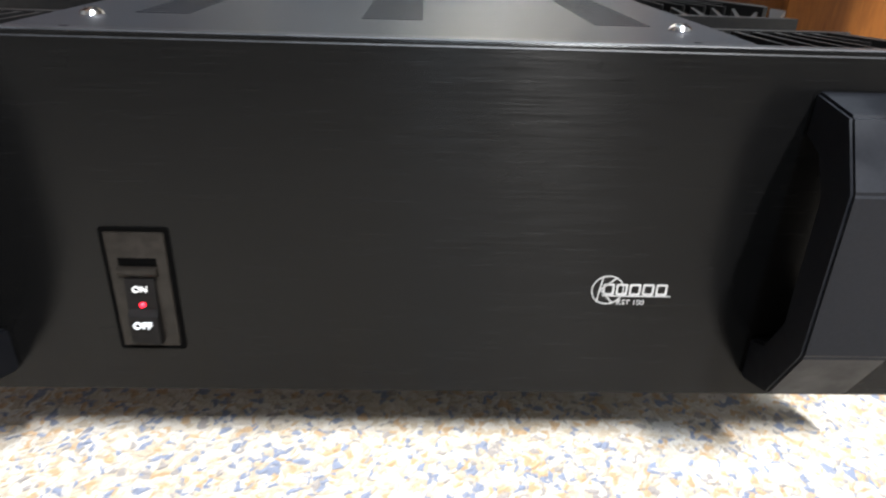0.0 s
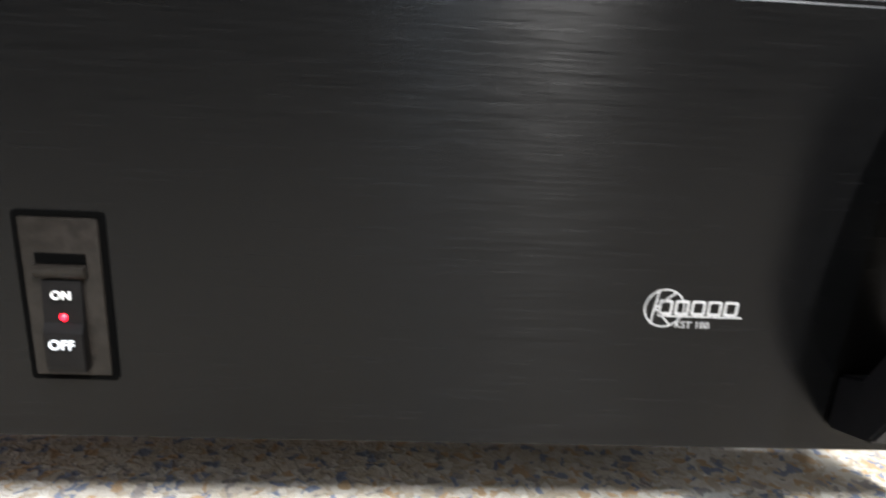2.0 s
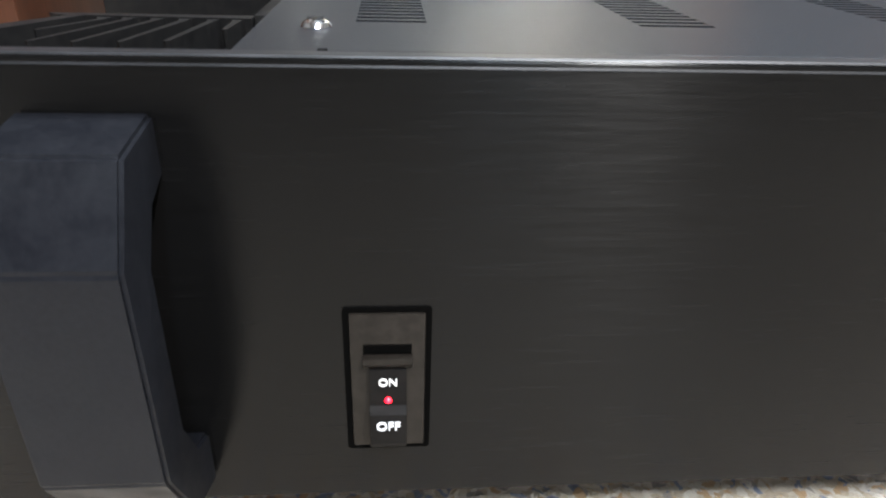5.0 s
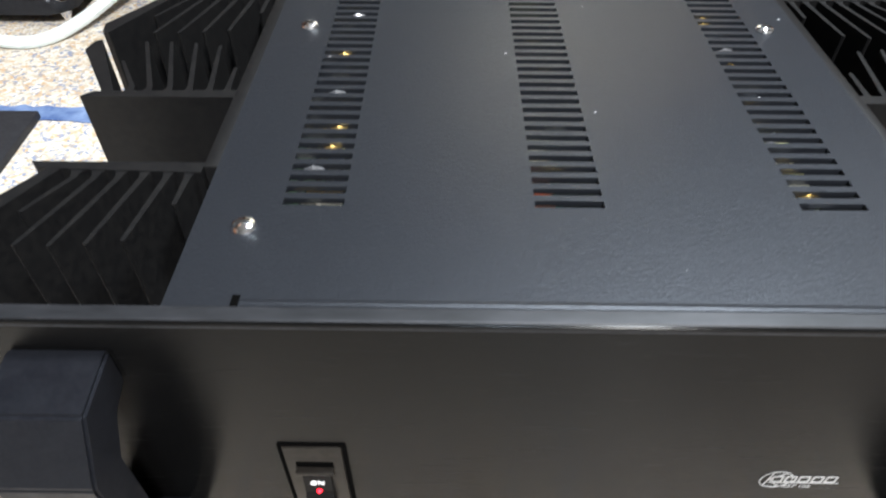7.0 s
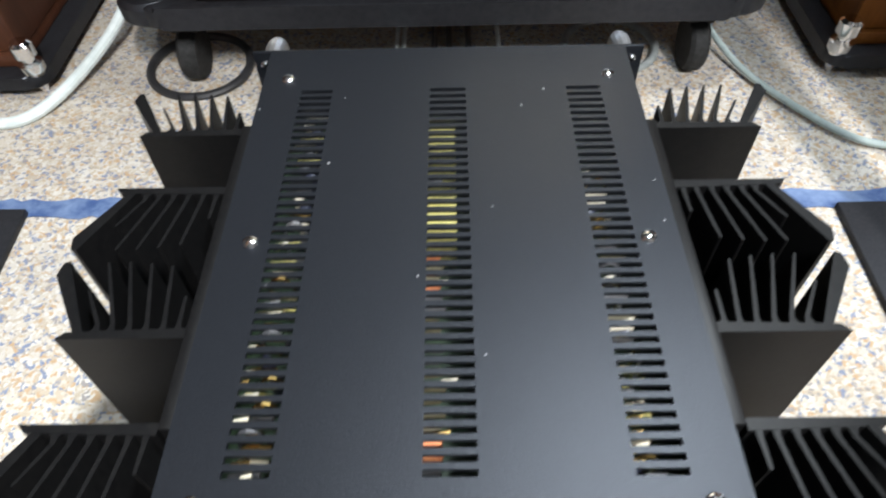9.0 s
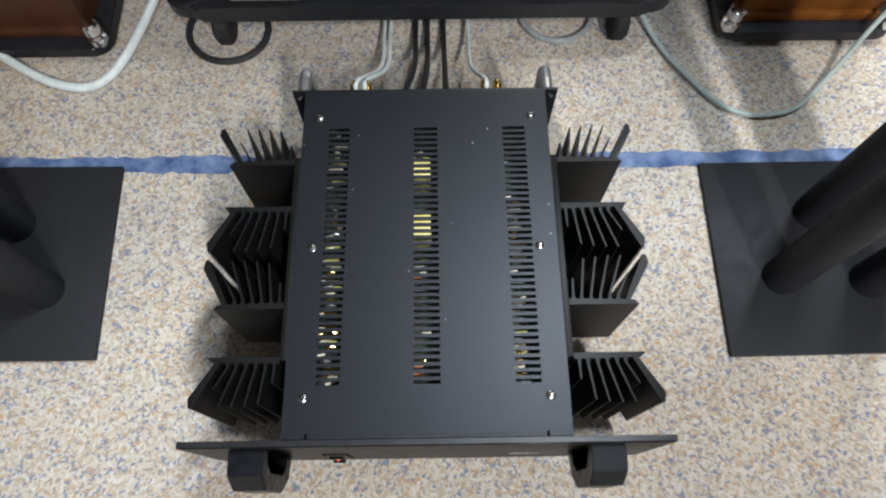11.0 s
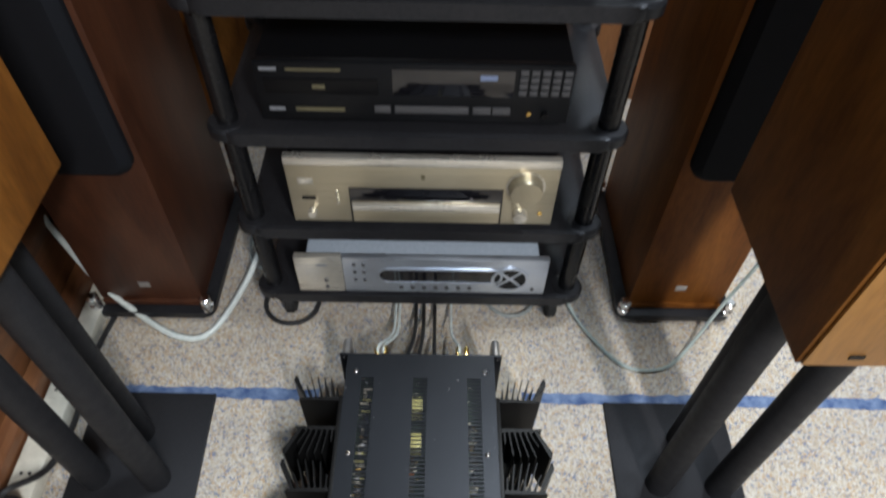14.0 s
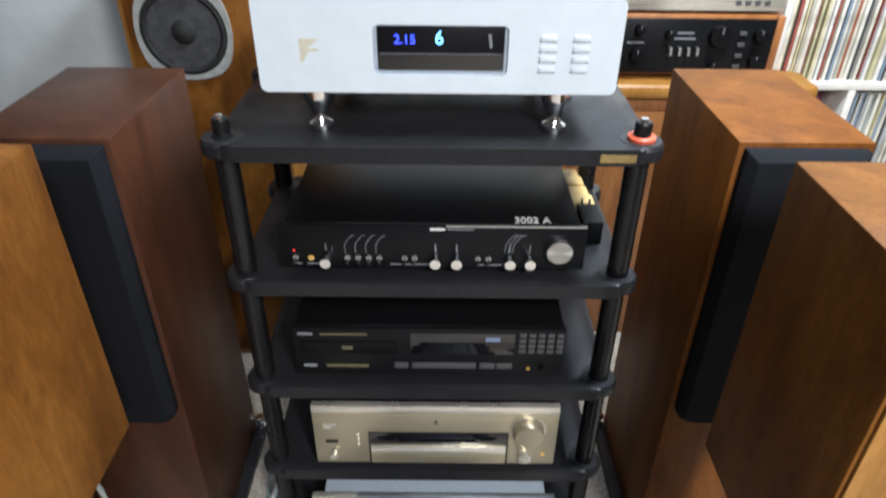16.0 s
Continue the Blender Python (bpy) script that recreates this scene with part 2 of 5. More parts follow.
BLACKCASE = varied("black_component_case", (0.0030, 0.0030, 0.0036), (0.0055, 0.0055, 0.0062), 500, 0.36, bumps=0.15, dist=0.0003)
GREYKEY = varied("grey_plastic_key", (0.045, 0.046, 0.05), (0.07, 0.07, 0.075), 300, 0.45)
DIMPRINT = varied("dim_gold_print", (0.09, 0.078, 0.042), (0.13, 0.115, 0.065), 300, 0.6)
GREYPRINT = varied("grey_print", (0.16, 0.17, 0.19), (0.22, 0.23, 0.25), 300, 0.6)
WHITEPAINT = varied("white_lacquer", (0.60, 0.66, 0.72), (0.63, 0.69, 0.75), 40, 0.35, rough_to=0.42)
BLUEGLOW = glow("blue_digit_glow", (0.03, 0.06, 1.0), 5)
CYANGLOW = glow("pale_blue_digit_glow", (0.12, 0.45, 1.0), 6)
BEIGEMARK = varied("beige_emblem", (0.50, 0.48, 0.38), (0.58, 0.55, 0.45), 200, 0.5)
CABLEWHITE = varied("pale_cable_sheath", (0.52, 0.58, 0.57), (0.64, 0.69, 0.67), 90, 0.5)
CABLEBLACK = varied("black_cable_sheath", (0.012, 0.012, 0.013), (0.022, 0.022, 0.024), 90, 0.5)
CABLESAGE = varied("grey_green_cable_sheath", (0.24, 0.29, 0.28), (0.36, 0.42, 0.40), 40, 0.5)
CABLEGREY = varied("grey_cable_sheath", (0.20, 0.22, 0.22), (0.30, 0.32, 0.31), 90, 0.5)
TAPE = varied("blue_masking_tape", (0.022, 0.055, 0.16), (0.15, 0.21, 0.34), 38, 0.75, bumps=0.35, dist=0.001, detail=8)
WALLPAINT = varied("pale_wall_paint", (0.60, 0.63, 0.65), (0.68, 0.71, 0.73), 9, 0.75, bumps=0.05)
# for walls out of view: kept dark so that they bounce little light
UNSEENPAINT = varied("bounce_cutting_wall_paint", (0.065, 0.065, 0.065), (0.095, 0.092, 0.088), 9, 0.8, bumps=0.05)
TRIMPAINT = varied("grey_white_trim", (0.50, 0.52, 0.53), (0.60, 0.61, 0.61), 20, 0.5)
# ceiling out of view, its grey chosen to limit bounced light
CEILPAINT = varied("dimmed_ceiling_paint", (0.22, 0.22, 0.22), (0.28, 0.28, 0.28), 7, 0.8)
PLASTIC = varied("cream_plastic", (0.60, 0.58, 0.50), (0.70, 0.67, 0.58), 60, 0.4)
CONE = varied("grey_woofer_cone", (0.030, 0.030, 0.034), (0.060, 0.060, 0.066), 60, 0.55, bumps=0.1)
FRAMEGREY = varied("grey_cast_frame", (0.34, 0.35, 0.35), (0.46, 0.47, 0.46), 60, 0.45, 0.4)
YELLOWPART = varied("yellow_film_block", (0.62, 0.56, 0.17), (0.72, 0.66, 0.24), 100, 0.4)
COPPER = varied("copper_winding", (0.42, 0.14, 0.06), (0.58, 0.22, 0.09), 300, 0.4, 0.6)
PCB = varied("green_circuit_board", (0.020, 0.045, 0.020), (0.035, 0.07, 0.03), 150, 0.5)
CAN = varied("capacitor_sleeve", (0.02, 0.025, 0.05), (0.04, 0.045, 0.08), 90, 0.35)
CERAMIC = varied("cream_ceramic", (0.55, 0.50, 0.38), (0.66, 0.60, 0.47), 150, 0.5)
BLACK = shader("black_gap", (0.001, 0.001, 0.001), 0.9, 0.0, Specular_IOR_Level=0.02)
for m_dark, level in ((TOPBLACK, 0.30), (SINK, 0.20), (HANDLE, 0.16), (STANDBLACK, 0.22), (SHELFBLACK, 0.38), (POSTBLACK, 0.3), (BLACKFRONT, 0.18), (BLACKCASE, 0.14), (CLOTH, 0.12), (SWITCH, 0.14), (RUBBER, 0.25), (DARK, 0.2), (TOWERSHADED, 0.3), (WALNUT, 0.14), (TOWERLIT, 0.16), (TEAK, 0.35)):
    m_dark.node_tree.nodes["Principled BSDF"].inputs["Specular IOR Level"].default_value = level
for m_cool in (TOPBLACK, HANDLE, STANDBLACK, SHELFBLACK):
    m_cool.node_tree.nodes["Principled BSDF"].inputs["Specular Tint"].default_value = (0.85, 0.90, 1.0, 1)
SLEEVE = sleeve_material()
REDWASHER = varied("red_washer", (0.50, 0.07, 0.03), (0.62, 0.11, 0.05), 100, 0.45)
BRASS = varied("brass_plate", (0.42, 0.30, 0.12), (0.55, 0.40, 0.17), 200, 0.35, 0.7)
BOOKWOOD = varied("white_shelf_board", (0.55, 0.53, 0.50), (0.66, 0.64, 0.60), 30, 0.5)
PINE = wood("pale_pine", (0.50, 0.33, 0.12), (0.66, 0.46, 0.19), (0.76, 0.56, 0.27), (4, 12, 12))
MAROON = varied("maroon_card", (0.10, 0.025, 0.045), (0.16, 0.045, 0.07), 30, 0.6)


# ---------------------------------------------------------------- builders
def origin(ob):
    v = Vector((0, 0, 0))
    while ob is not None:
        v, ob = v + ob.location, ob.parent
    return v


def thing(name, at, label, category, group="", kind=""):
    ob = new(name)
    ob.location = at
    ob.empty_display_size = 0.05
    return tagged(ob, label, category, group, kind)


def finish(name, bm, material, smooth):
    me = bpy.data.meshes.new(name)
    bmesh.ops.recalc_face_normals(bm, faces=bm.faces)
    bm.to_mesh(me)
    bm.free()
    me.materials.append(material)
    if smooth:
        for p in me.polygons:
            p.use_smooth = True
        me.set_sharp_from_angle(angle=radians(24))
    return me


def part(name, bm, material, parent, label="", smooth=True, kind=""):
    """One mesh in world places, hung under its thing or part."""
    bmesh.ops.translate(bm, verts=bm.verts, vec=-origin(parent))
    ob = new(name, finish(name, bm, material, smooth))
    ob.parent = parent
    return tagged(ob, label, kind=kind)


def single(name, bm, material, label, category, group="", kind="", smooth=True):
    """A thing of one mesh, its origin at its base."""
    lo = Vector([min(v.co[i] for v in bm.verts) for i in range(3)])
    hi = Vector([max(v.co[i] for v in bm.verts) for i in range(3)])
    base = Vector(((lo.x + hi.x) / 2, (lo.y + hi.y) / 2, lo.z))
    bmesh.ops.translate(bm, verts=bm.verts, vec=-base)
    ob = new(name, finish(name, bm, material, smooth))
    ob.location = base
    return tagged(ob, label, category, group, kind)


def box(x0, x1, y0, y1, z0, z1, bevel=0.0, seg=2, bm=None):
    bm = bm or bmesh.new()
    m = Matrix.Translation(((x0 + x1) / 2, (y0 + y1) / 2, (z0 + z1) / 2)) @ Matrix.Diagonal((x1 - x0, y1 - y0, z1 - z0, 1))
    vs = bmesh.ops.create_cube(bm, size=1, matrix=m)["verts"]
    if bevel:
        es = list({e for v in vs for e in v.link_edges})
        bmesh.ops.bevel(bm, geom=es, offset=bevel, segments=seg, affect="EDGES", profile=0.5)
    return bm


def rod(p0, p1, r, r2=None, seg=20, bevel=0.0, bm=None):
    bm = bm or bmesh.new()
    a, b = Vector(p0), Vector(p1)
    m = Matrix.Translation((a + b) / 2) @ (b - a).to_track_quat("Z", "Y").to_matrix().to_4x4()
    vs = bmesh.ops.create_cone(bm, cap_ends=True, segments=seg, radius1=r, radius2=r if r2 is None else r2, depth=(b - a).length, matrix=m)["verts"]
    if bevel:
        es = [e for e in {e for v in vs for e in v.link_edges} if any(len(f.verts) > 4 for f in e.link_faces)]
        bmesh.ops.bevel(bm, geom=es, offset=bevel, segments=2, affect="EDGES", profile=0.5)
    return bm


def prism(points, axis, a, b, bevel=0.0, bm=None):
    """A polygon given in the two axes other than axis, drawn out from a to b."""
    bm = bm or bmesh.new()

    def at(p, w):
        return {"x": (w, p[0], p[1]), "y": (p[0], w, p[1]), "z": (p[0], p[1], w)}[axis]
    lo = [bm.verts.new(at(p, a)) for p in points]
    hi = [bm.verts.new(at(p, b)) for p in points]
    fs = [bm.faces.new(lo), bm.faces.new(hi)]
    n = len(points)
    for i in range(n):
        fs.append(bm.faces.new((lo[i], lo[(i + 1) % n], hi[(i + 1) % n], hi[i])))
    if bevel:
        bmesh.ops.bevel(bm, geom=list({e for f in fs for e in f.edges}), offset=bevel, segments=2, affect="EDGES", profile=0.5)
    return bm


def round_rect(x0, x1, y0, y1, r, n=6):
    out = []
    for cx, cy, a0 in ((x1 - r, y1 - r, 0), (x0 + r, y1 - r, 90), (x0 + r, y0 + r, 180), (x1 - r, y0 + r, 270)):
        for i in range(n + 1):
            a = radians(a0 + 90 * i / n)
            out.append((cx + r * math.cos(a), cy + r * math.sin(a)))
    return out


def ring(outer, inner, axis, a, b, bm=None):
    """A frame between two loops of as many points each."""
    bm = bm or bmesh.new()

    def at(p, w):
        return {"x": (w, p[0], p[1]), "y": (p[0], w, p[1]), "z": (p[0], p[1], w)}[axis]
    loops = [[bm.verts.new(at(p, w)) for p in pts] for pts, w in ((outer, a), (outer, b), (inner, b), (inner, a))]
    n = len(outer)
    for k in range(4):
        l0, l1 = loops[k], loops[(k + 1) % 4]
        for i in range(n):
            bm.faces.new((l0[i], l0[(i + 1) % n], l1[(i + 1) % n], l1[i]))
    return bm


def stack(loops, axis):
    """A solid through loops of as many points each, given as (points, height along axis)."""
    bm = bmesh.new()
    rows = [[bm.verts.new({"x": (w, u, v), "y": (u, w, v), "z": (u, v, w)}[axis]) for u, v in pts] for pts, w in loops]
    n = len(rows[0])
    for r0, r1 in zip(rows, rows[1:]):
        for i in range(n):
            bm.faces.new((r0[i], r0[(i + 1) % n], r1[(i + 1) % n], r1[i]))
    bm.faces.new(rows[0])
    bm.faces.new(rows[-1])
    return bm


def tombstone(x0, x1, z0, z1, low, high, n=7):
    """A rectangle with wide lower and narrow upper corner rounding."""
    out = []
    for cx, cz, r, a0 in ((x1 - high, z1 - high, high, 0), (x0 + high, z1 - high, high, 90), (x0 + low, z0 + low, low, 180), (x1 - low, z0 + low, low, 270)):
        for i in range(n + 1):
            a = radians(a0 + 90 * i / n)
            out.append((cx + r * math.cos(a), cz + r * math.sin(a)))
    return out


def lathe(profile, center, axis="z", seg=28, bm=None):
    """Rows of (radius, height) turned round an axis through center."""
    bm = bm or bmesh.new()
    c, rows = Vector(center), []
    for r, h in profile:
        row = []
        for i in range(seg):
            a = 2 * math.pi * i / seg
            u, v = r * math.cos(a), r * math.sin(a)
            d = {"z": (u, v, h), "y": (u, h, v), "x": (h, u, v)}[axis]
            row.append(bm.verts.new(c + Vector(d)))
        rows.append(row)
    for r0, r1 in zip(rows, rows[1:]):
        for i in range(seg):
            bm.faces.new((r0[i], r0[(i + 1) % seg], r1[(i + 1) % seg], r1[i]))
    bm.faces.new(rows[0])
    bm.faces.new(rows[-1])
    return bm


def spline(points, steps=8):
    pts = [Vector(p) for p in points]
    pts = [2 * pts[0] - pts[1], *pts, 2 * pts[-1] - pts[-2]]
    out = []
    for p0, p1, p2, p3 in zip(pts, pts[1:], pts[2:], pts[3:]):
        for i in range(steps):
            t = i / steps
            out.append(0.5 * (2 * p1 + (p2 - p0) * t + (2 * p0 - 5 * p1 + 4 * p2 - p3) * t * t + (3 * p1 - p0 - 3 * p2 + p3) * t ** 3))
    return out + [pts[-2]]


def sweep(points, r, seg=10, steps=8, bm=None):
    bm = bm or bmesh.new()
    line = spline(points, steps)
    rows, side = [], Vector((0.3, 0.2, 1)).normalized()
    for i, p in enumerate(line):
        d = (line[min(i + 1, len(line) - 1)] - line[max(i - 1, 0)]).normalized()
        u = d.cross(side)
        u = (u if u.length > 1e-3 else d.cross(Vector((1, 0, 0)))).normalized()
        side = u.cross(d)
        rows.append([bm.verts.new(p + r * (math.cos(a) * u + math.sin(a) * side)) for a in (2 * math.pi * k / seg for k in range(seg))])
    for r0, r1 in zip(rows, rows[1:]):
        for i in range(seg):
            bm.faces.new((r0[i], r0[(i + 1) % seg], r1[(i + 1) % seg], r1[i]))
    bm.faces.new(rows[0])
    bm.faces.new(rows[-1])
    return bm


def sheet(xs, ys, hole, z0, z1):
    """A flat sheet cut into cells, with openings through it where hole(i, j) holds."""
    bm = bmesh.new()
    made = {}

    def vert(i, j, k):
        if (i, j, k) not in made:
            made[i, j, k] = bm.verts.new((xs[i], ys[j], (z0, z1)[k]))
        return made[i, j, k]
    nx, ny = len(xs) - 1, len(ys) - 1

    def solid(i, j):
        return 0 <= i < nx and 0 <= j < ny and not hole(i, j)
    for i in range(nx):
        for j in range(ny):
            if not solid(i, j):
                continue
            for k in (0, 1):
                bm.faces.new([vert(i, j, k), vert(i + 1, j, k), vert(i + 1, j + 1, k), vert(i, j + 1, k)])
            for di, dj, a, b in ((-1, 0, (i, j), (i, j + 1)), (1, 0, (i + 1, j), (i + 1, j + 1)), (0, -1, (i, j), (i + 1, j)), (0, 1, (i, j + 1), (i + 1, j + 1))):
                if not solid(i + di, j + dj):
                    bm.faces.new([vert(*a, 0), vert(*b, 0), vert(*b, 1), vert(*a, 1)])
    return bm


def letters(text, size, m, depth=0.0003):
    """Lettering in the built-in font as a bmesh, centred at the pose m."""
    cu = bpy.data.curves.new("lettering", "FONT")
    cu.body, cu.size, cu.extrude, cu.align_x, cu.align_y = text, size, depth, "CENTER", "CENTER"
    ob = new("lettering", cu)
    bpy.context.view_layer.update()
    me = bpy.data.meshes.new_from_object(ob.evaluated_get(bpy.context.evaluated_depsgraph_get()))
    bm = bmesh.new()
    bm.from_mesh(me)
    bmesh.ops.transform(bm, matrix=m, verts=bm.verts)
    bpy.data.objects.remove(ob)
    bpy.data.curves.remove(cu)
    bpy.data.meshes.remove(me)
    return bm


# ---------------------------------------------------------------- the room
def slab(name, x0, x1, y0, y1, z0, z1, material, label):
    return single(name, box(x0, x1, y0, y1, z0, z1), material, label, "wall", kind="structure", smooth=False)


tagged(slab("floor", -1.72, 2.42, -2.12, 1.87, -0.06, 0.0, CARPET, "pale speckled carpet with tan and blue flecks"), category="floor")
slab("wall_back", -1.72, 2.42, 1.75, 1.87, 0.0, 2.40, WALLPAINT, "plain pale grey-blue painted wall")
# unseen walls close the room, coloured dark to weaken bounce and reflections
slab("wall_front", -1.72, 2.42, -2.12, -2.00, 0.0, 2.40, UNSEENPAINT, "plain unseen wall, darkened to cut bounced light")
slab("wall_left", -1.72, -1.60, -2.0, 1.75, 0.0, 2.40, UNSEENPAINT, "plain unseen wall, darkened to cut bounced light")
slab("wall_right", 2.30, 2.42, -2.0, 1.75, 0.0, 2.40, UNSEENPAINT, "plain unseen wall, darkened to cut bounced light")
tagged(slab("ceiling", -1.72, 2.42, -2.12, 1.87, 2.40, 2.48, CEILPAINT, "plain unseen ceiling, greyed to cut bounced light"), category="ceiling")

# ---------------------------------------------------------------- power amplifier on the floor
AX, TOP, LOW = 0.010, 0.205, 0.0705


def amplifier():
    amp = thing("power_amplifier", (AX, 0.18, 0.0), "black power amplifier with finned heat sinks standing on carpet", "amplifier")
    x0, x1 = AX - 0.2085, AX + 0.2085
    panel = part("front_panel", box(x0, x1, 0.0, 0.0064, LOW, TOP + 0.0004, 0.0012, 3), PANEL, amp, "black horizontally brushed aluminium front panel")
    # added strip that carries the lamp highlight along the panel's top bevel
    part("panel_edge", prism([(-0.0002, TOP - 0.0016), (0.0003, TOP - 0.0003), (0.0014, TOP + 0.0008), (0.0060, TOP + 0.0008), (0.0060, TOP - 0.0016)], "x", x0 + 0.001, x1 - 0.001), EDGE, panel, "top edge coloured lighter as a highlight")
    # lid with three columns of cooling slots
    cols = [(-0.0955, -0.0750), (-0.0115, 0.0116), (0.0765, 0.0985)]
    xs = [AX - 0.122] + [AX + v for c in cols for v in c] + [AX + 0.122]
    ys, n, pitch = [0.0068], 41, 0.00648
    for i in range(n):
        ys += [0.0525 + i * pitch, 0.0525 + i * pitch + 0.0034]
    ys.append(0.360)
    lid = part("lid", sheet(xs, ys, lambda i, j: i % 2 == 1 and j % 2 == 1, TOP - 0.0022, TOP), TOPBLACK, amp, "black satin lid with three columns of cooling slots", smooth=False)
    part("lid_front_lip", prism([(0.0066, TOP - 0.008), (0.0066, TOP - 0.0006), (0.0070, TOP + 0.0002), (0.0082, TOP + 0.0005), (0.0096, TOP + 0.0002), (0.0096, TOP - 0.008)], "x", AX - 0.0995, AX + 0.0995), TOPBLACK, lid)
    for sx in (-1, 1):
        part("corner_notch", box(AX + sx * 0.1012 - 0.0011, AX + sx * 0.1012 + 0.0011, 0.0066, 0.0110, TOP - 0.0015, TOP + 0.0004), BLACK, lid)
    for y in (0.041, 0.183, 0.327):
        for sx in (-1, 1):
            c = (AX + sx * 0.1055, y, TOP)
            s = part("screw", lathe([(0.0042, 0.0), (0.0042, 0.0006), (0.0036, 0.0017), (0.0022, 0.0025), (0.0008, 0.0028)], c, seg=18), CHROME, lid, "bright chrome dome screw")
            part("screw_slot", box(c[0] - 0.0022, c[0] + 0.0022, y - 0.0004, y + 0.0004, TOP + 0.0024, TOP + 0.0030), DARK, s)
    # case
    for sx in (-1, 1):
        a, b = sorted((AX + sx * 0.1215, AX + sx * 0.1185))
        part("side_wall", box(a, b, 0.0066, 0.359, LOW + 0.004, TOP - 0.0023), SINK, amp)
    part("bottom_plate", box(AX - 0.1183, AX + 0.1183, 0.0066, 0.359, LOW + 0.004, LOW + 0.007), DARK, amp)
    part("rear_panel", box(AX - 0.136, AX + 0.136, 0.3602, 0.3632, LOW + 0.004, TOP - 0.001, 0.0006), TOPBLACK, amp)
    for sx in (-1, 1):
        c = (AX + sx * 0.1285, 0.3595, TOP - 0.010)
        part("rear_screw", lathe([(0.003, 0.0), (0.003, -0.001), (0.0015, -0.0022)], c, "y", 12), CHROME, amp)
        rx = AX + sx * 0.127
        part("rear_handle", sweep([(rx, 0.364, TOP - 0.016), (rx, 0.392, TOP - 0.018), (rx, 0.400, TOP - 0.030), (rx, 0.400, TOP - 0.085), (rx, 0.392, TOP - 0.097), (rx, 0.364, TOP - 0.099)], 0.0068, 12, 5), STEEL, amp, "bare steel rear guard handle")
    for sx in (-1, 1):
        for y, z0 in ((0.110, 0.0304), (0.300, 0.0304)):
            part("foot", lathe([(0.014, z0), (0.016, z0 + 0.004), (0.018, 0.050), (0.018, LOW + 0.004)], (AX + sx * 0.075, y, 0)), RUBBER, amp, "round black foot")
    # heat sinks: a web with a fan of fins, four a side
    for sx in (-1, 1):
        part("sink_rail", box(*sorted((AX + sx * 0.1217, AX + sx * 0.1285)), 0.076, 0.283, LOW + 0.008, TOP - 0.0022, 0.0006), SINK, amp)
        for wy, way, reach in ((0.0795, -1, 0.046), (0.1245, 1, 0.050), (0.2290, -1, 0.048), (0.2750, 1, 0.044)):
            z0, z1 = LOW + 0.008, TOP - 0.003
            web = prism([(AX + sx * 0.1287, wy), (AX + sx * 0.1920, wy), (AX + sx * 0.1880, wy + way * 0.0042), (AX + sx * 0.1287, wy + way * 0.0060)], "z", z0, z1)
            sink = part("heat_sink", web, SINK, amp, "black anodised finned heat sink")
            for k, (bx0, lean, length) in enumerate(((0.1330, 0.02, 0.52), (0.1405, 0.10, 0.92), (0.1490, 0.16, 0.96), (0.1575, 0.22, 0.98), (0.1660, 0.28, 0.98), (0.1735, 0.36, 0.62))):
                L = reach * length
                xb, xt, yb, yt = AX + sx * bx0, AX + sx * (bx0 + lean * L), wy + way * 0.0045, wy + way * L
                root = [(-0.0036, 0.0), (-0.0022, 0.0008), (-0.0015, 0.0022), (-0.0012, 0.0045)]
                outline = [(xb + u, yb + way * v) for u, v in root] + [(xt - 0.0008, yt - way * 0.0006), (xt, yt), (xt + 0.0008, yt - way * 0.0006)] + [(xb - u, yb + way * v) for u, v in reversed(root)]
                part("fin", prism(outline, "z", z0, z1 - 0.0004), SINK, sink)
            wing = [(0.1795, 0.0042), (0.1845, 0.0042), (0.2050, reach * 0.80), (0.2035, reach * 0.97), (0.2005, reach * 0.99)]
            part("fin", prism([(AX + sx * u, wy + way * v) for u, v in wing], "z", z0, z1), SINK, sink, "wide angled outer fin")
    # front loop handles
    for sx in (-1, 1):
        a, b = sorted((AX + sx * 0.1385, AX + sx * 0.1685))
        outer = [(0.0, 0.1930), (-0.0215, 0.1900), (-0.033, 0.169), (-0.033, 0.111), (-0.0195, 0.086), (0.0, 0.0795)]
        inner = [(0.0, 0.178), (-0.010, 0.174), (-0.0175, 0.162), (-0.0175, 0.116), (-0.010, 0.102), (0.0, 0.098)]
        bm = bmesh.new()
        vo = [[bm.verts.new((x, y, z)) for y, z in outer] for x in (a, b)]
        vi = [[bm.verts.new((x, y, z)) for y, z in inner] for x in (a, b)]
        for i in range(5):
            bm.faces.new((vo[0][i], vo[0][i + 1], vo[1][i + 1], vo[1][i]))
            bm.faces.new((vi[0][i], vi[0][i + 1], vi[1][i + 1], vi[1][i]))
            for s in (0, 1):
                bm.faces.new((vo[s][i], vo[s][i + 1], vi[s][i + 1], vi[s][i]))
        for i in (0, 5):
            bm.faces.new((vo[0][i], vo[1][i], vi[1][i], vi[0][i]))
        bmesh.ops.recalc_face_normals(bm, faces=bm.faces)
        bmesh.ops.bevel(bm, geom=[e for e in bm.edges if e.calc_face_angle(0) > 0.15], offset=0.0010, segments=2, affect="EDGES")
        part("handle", bm, HANDLE, amp, "faceted black aluminium loop handle")
    # power switch
    u0, u1, w0, w1 = -0.0889, -0.0649, 0.0902, 0.1402
    frame_bm = ring(round_rect(u0, u1, w0, w1, 0.0012, 3), round_rect(u0 + 0.0016, u1 - 0.0016, w0 + 0.0016, w1 - 0.0016, 0.0008, 3), "y", 0.0004, -0.0005)
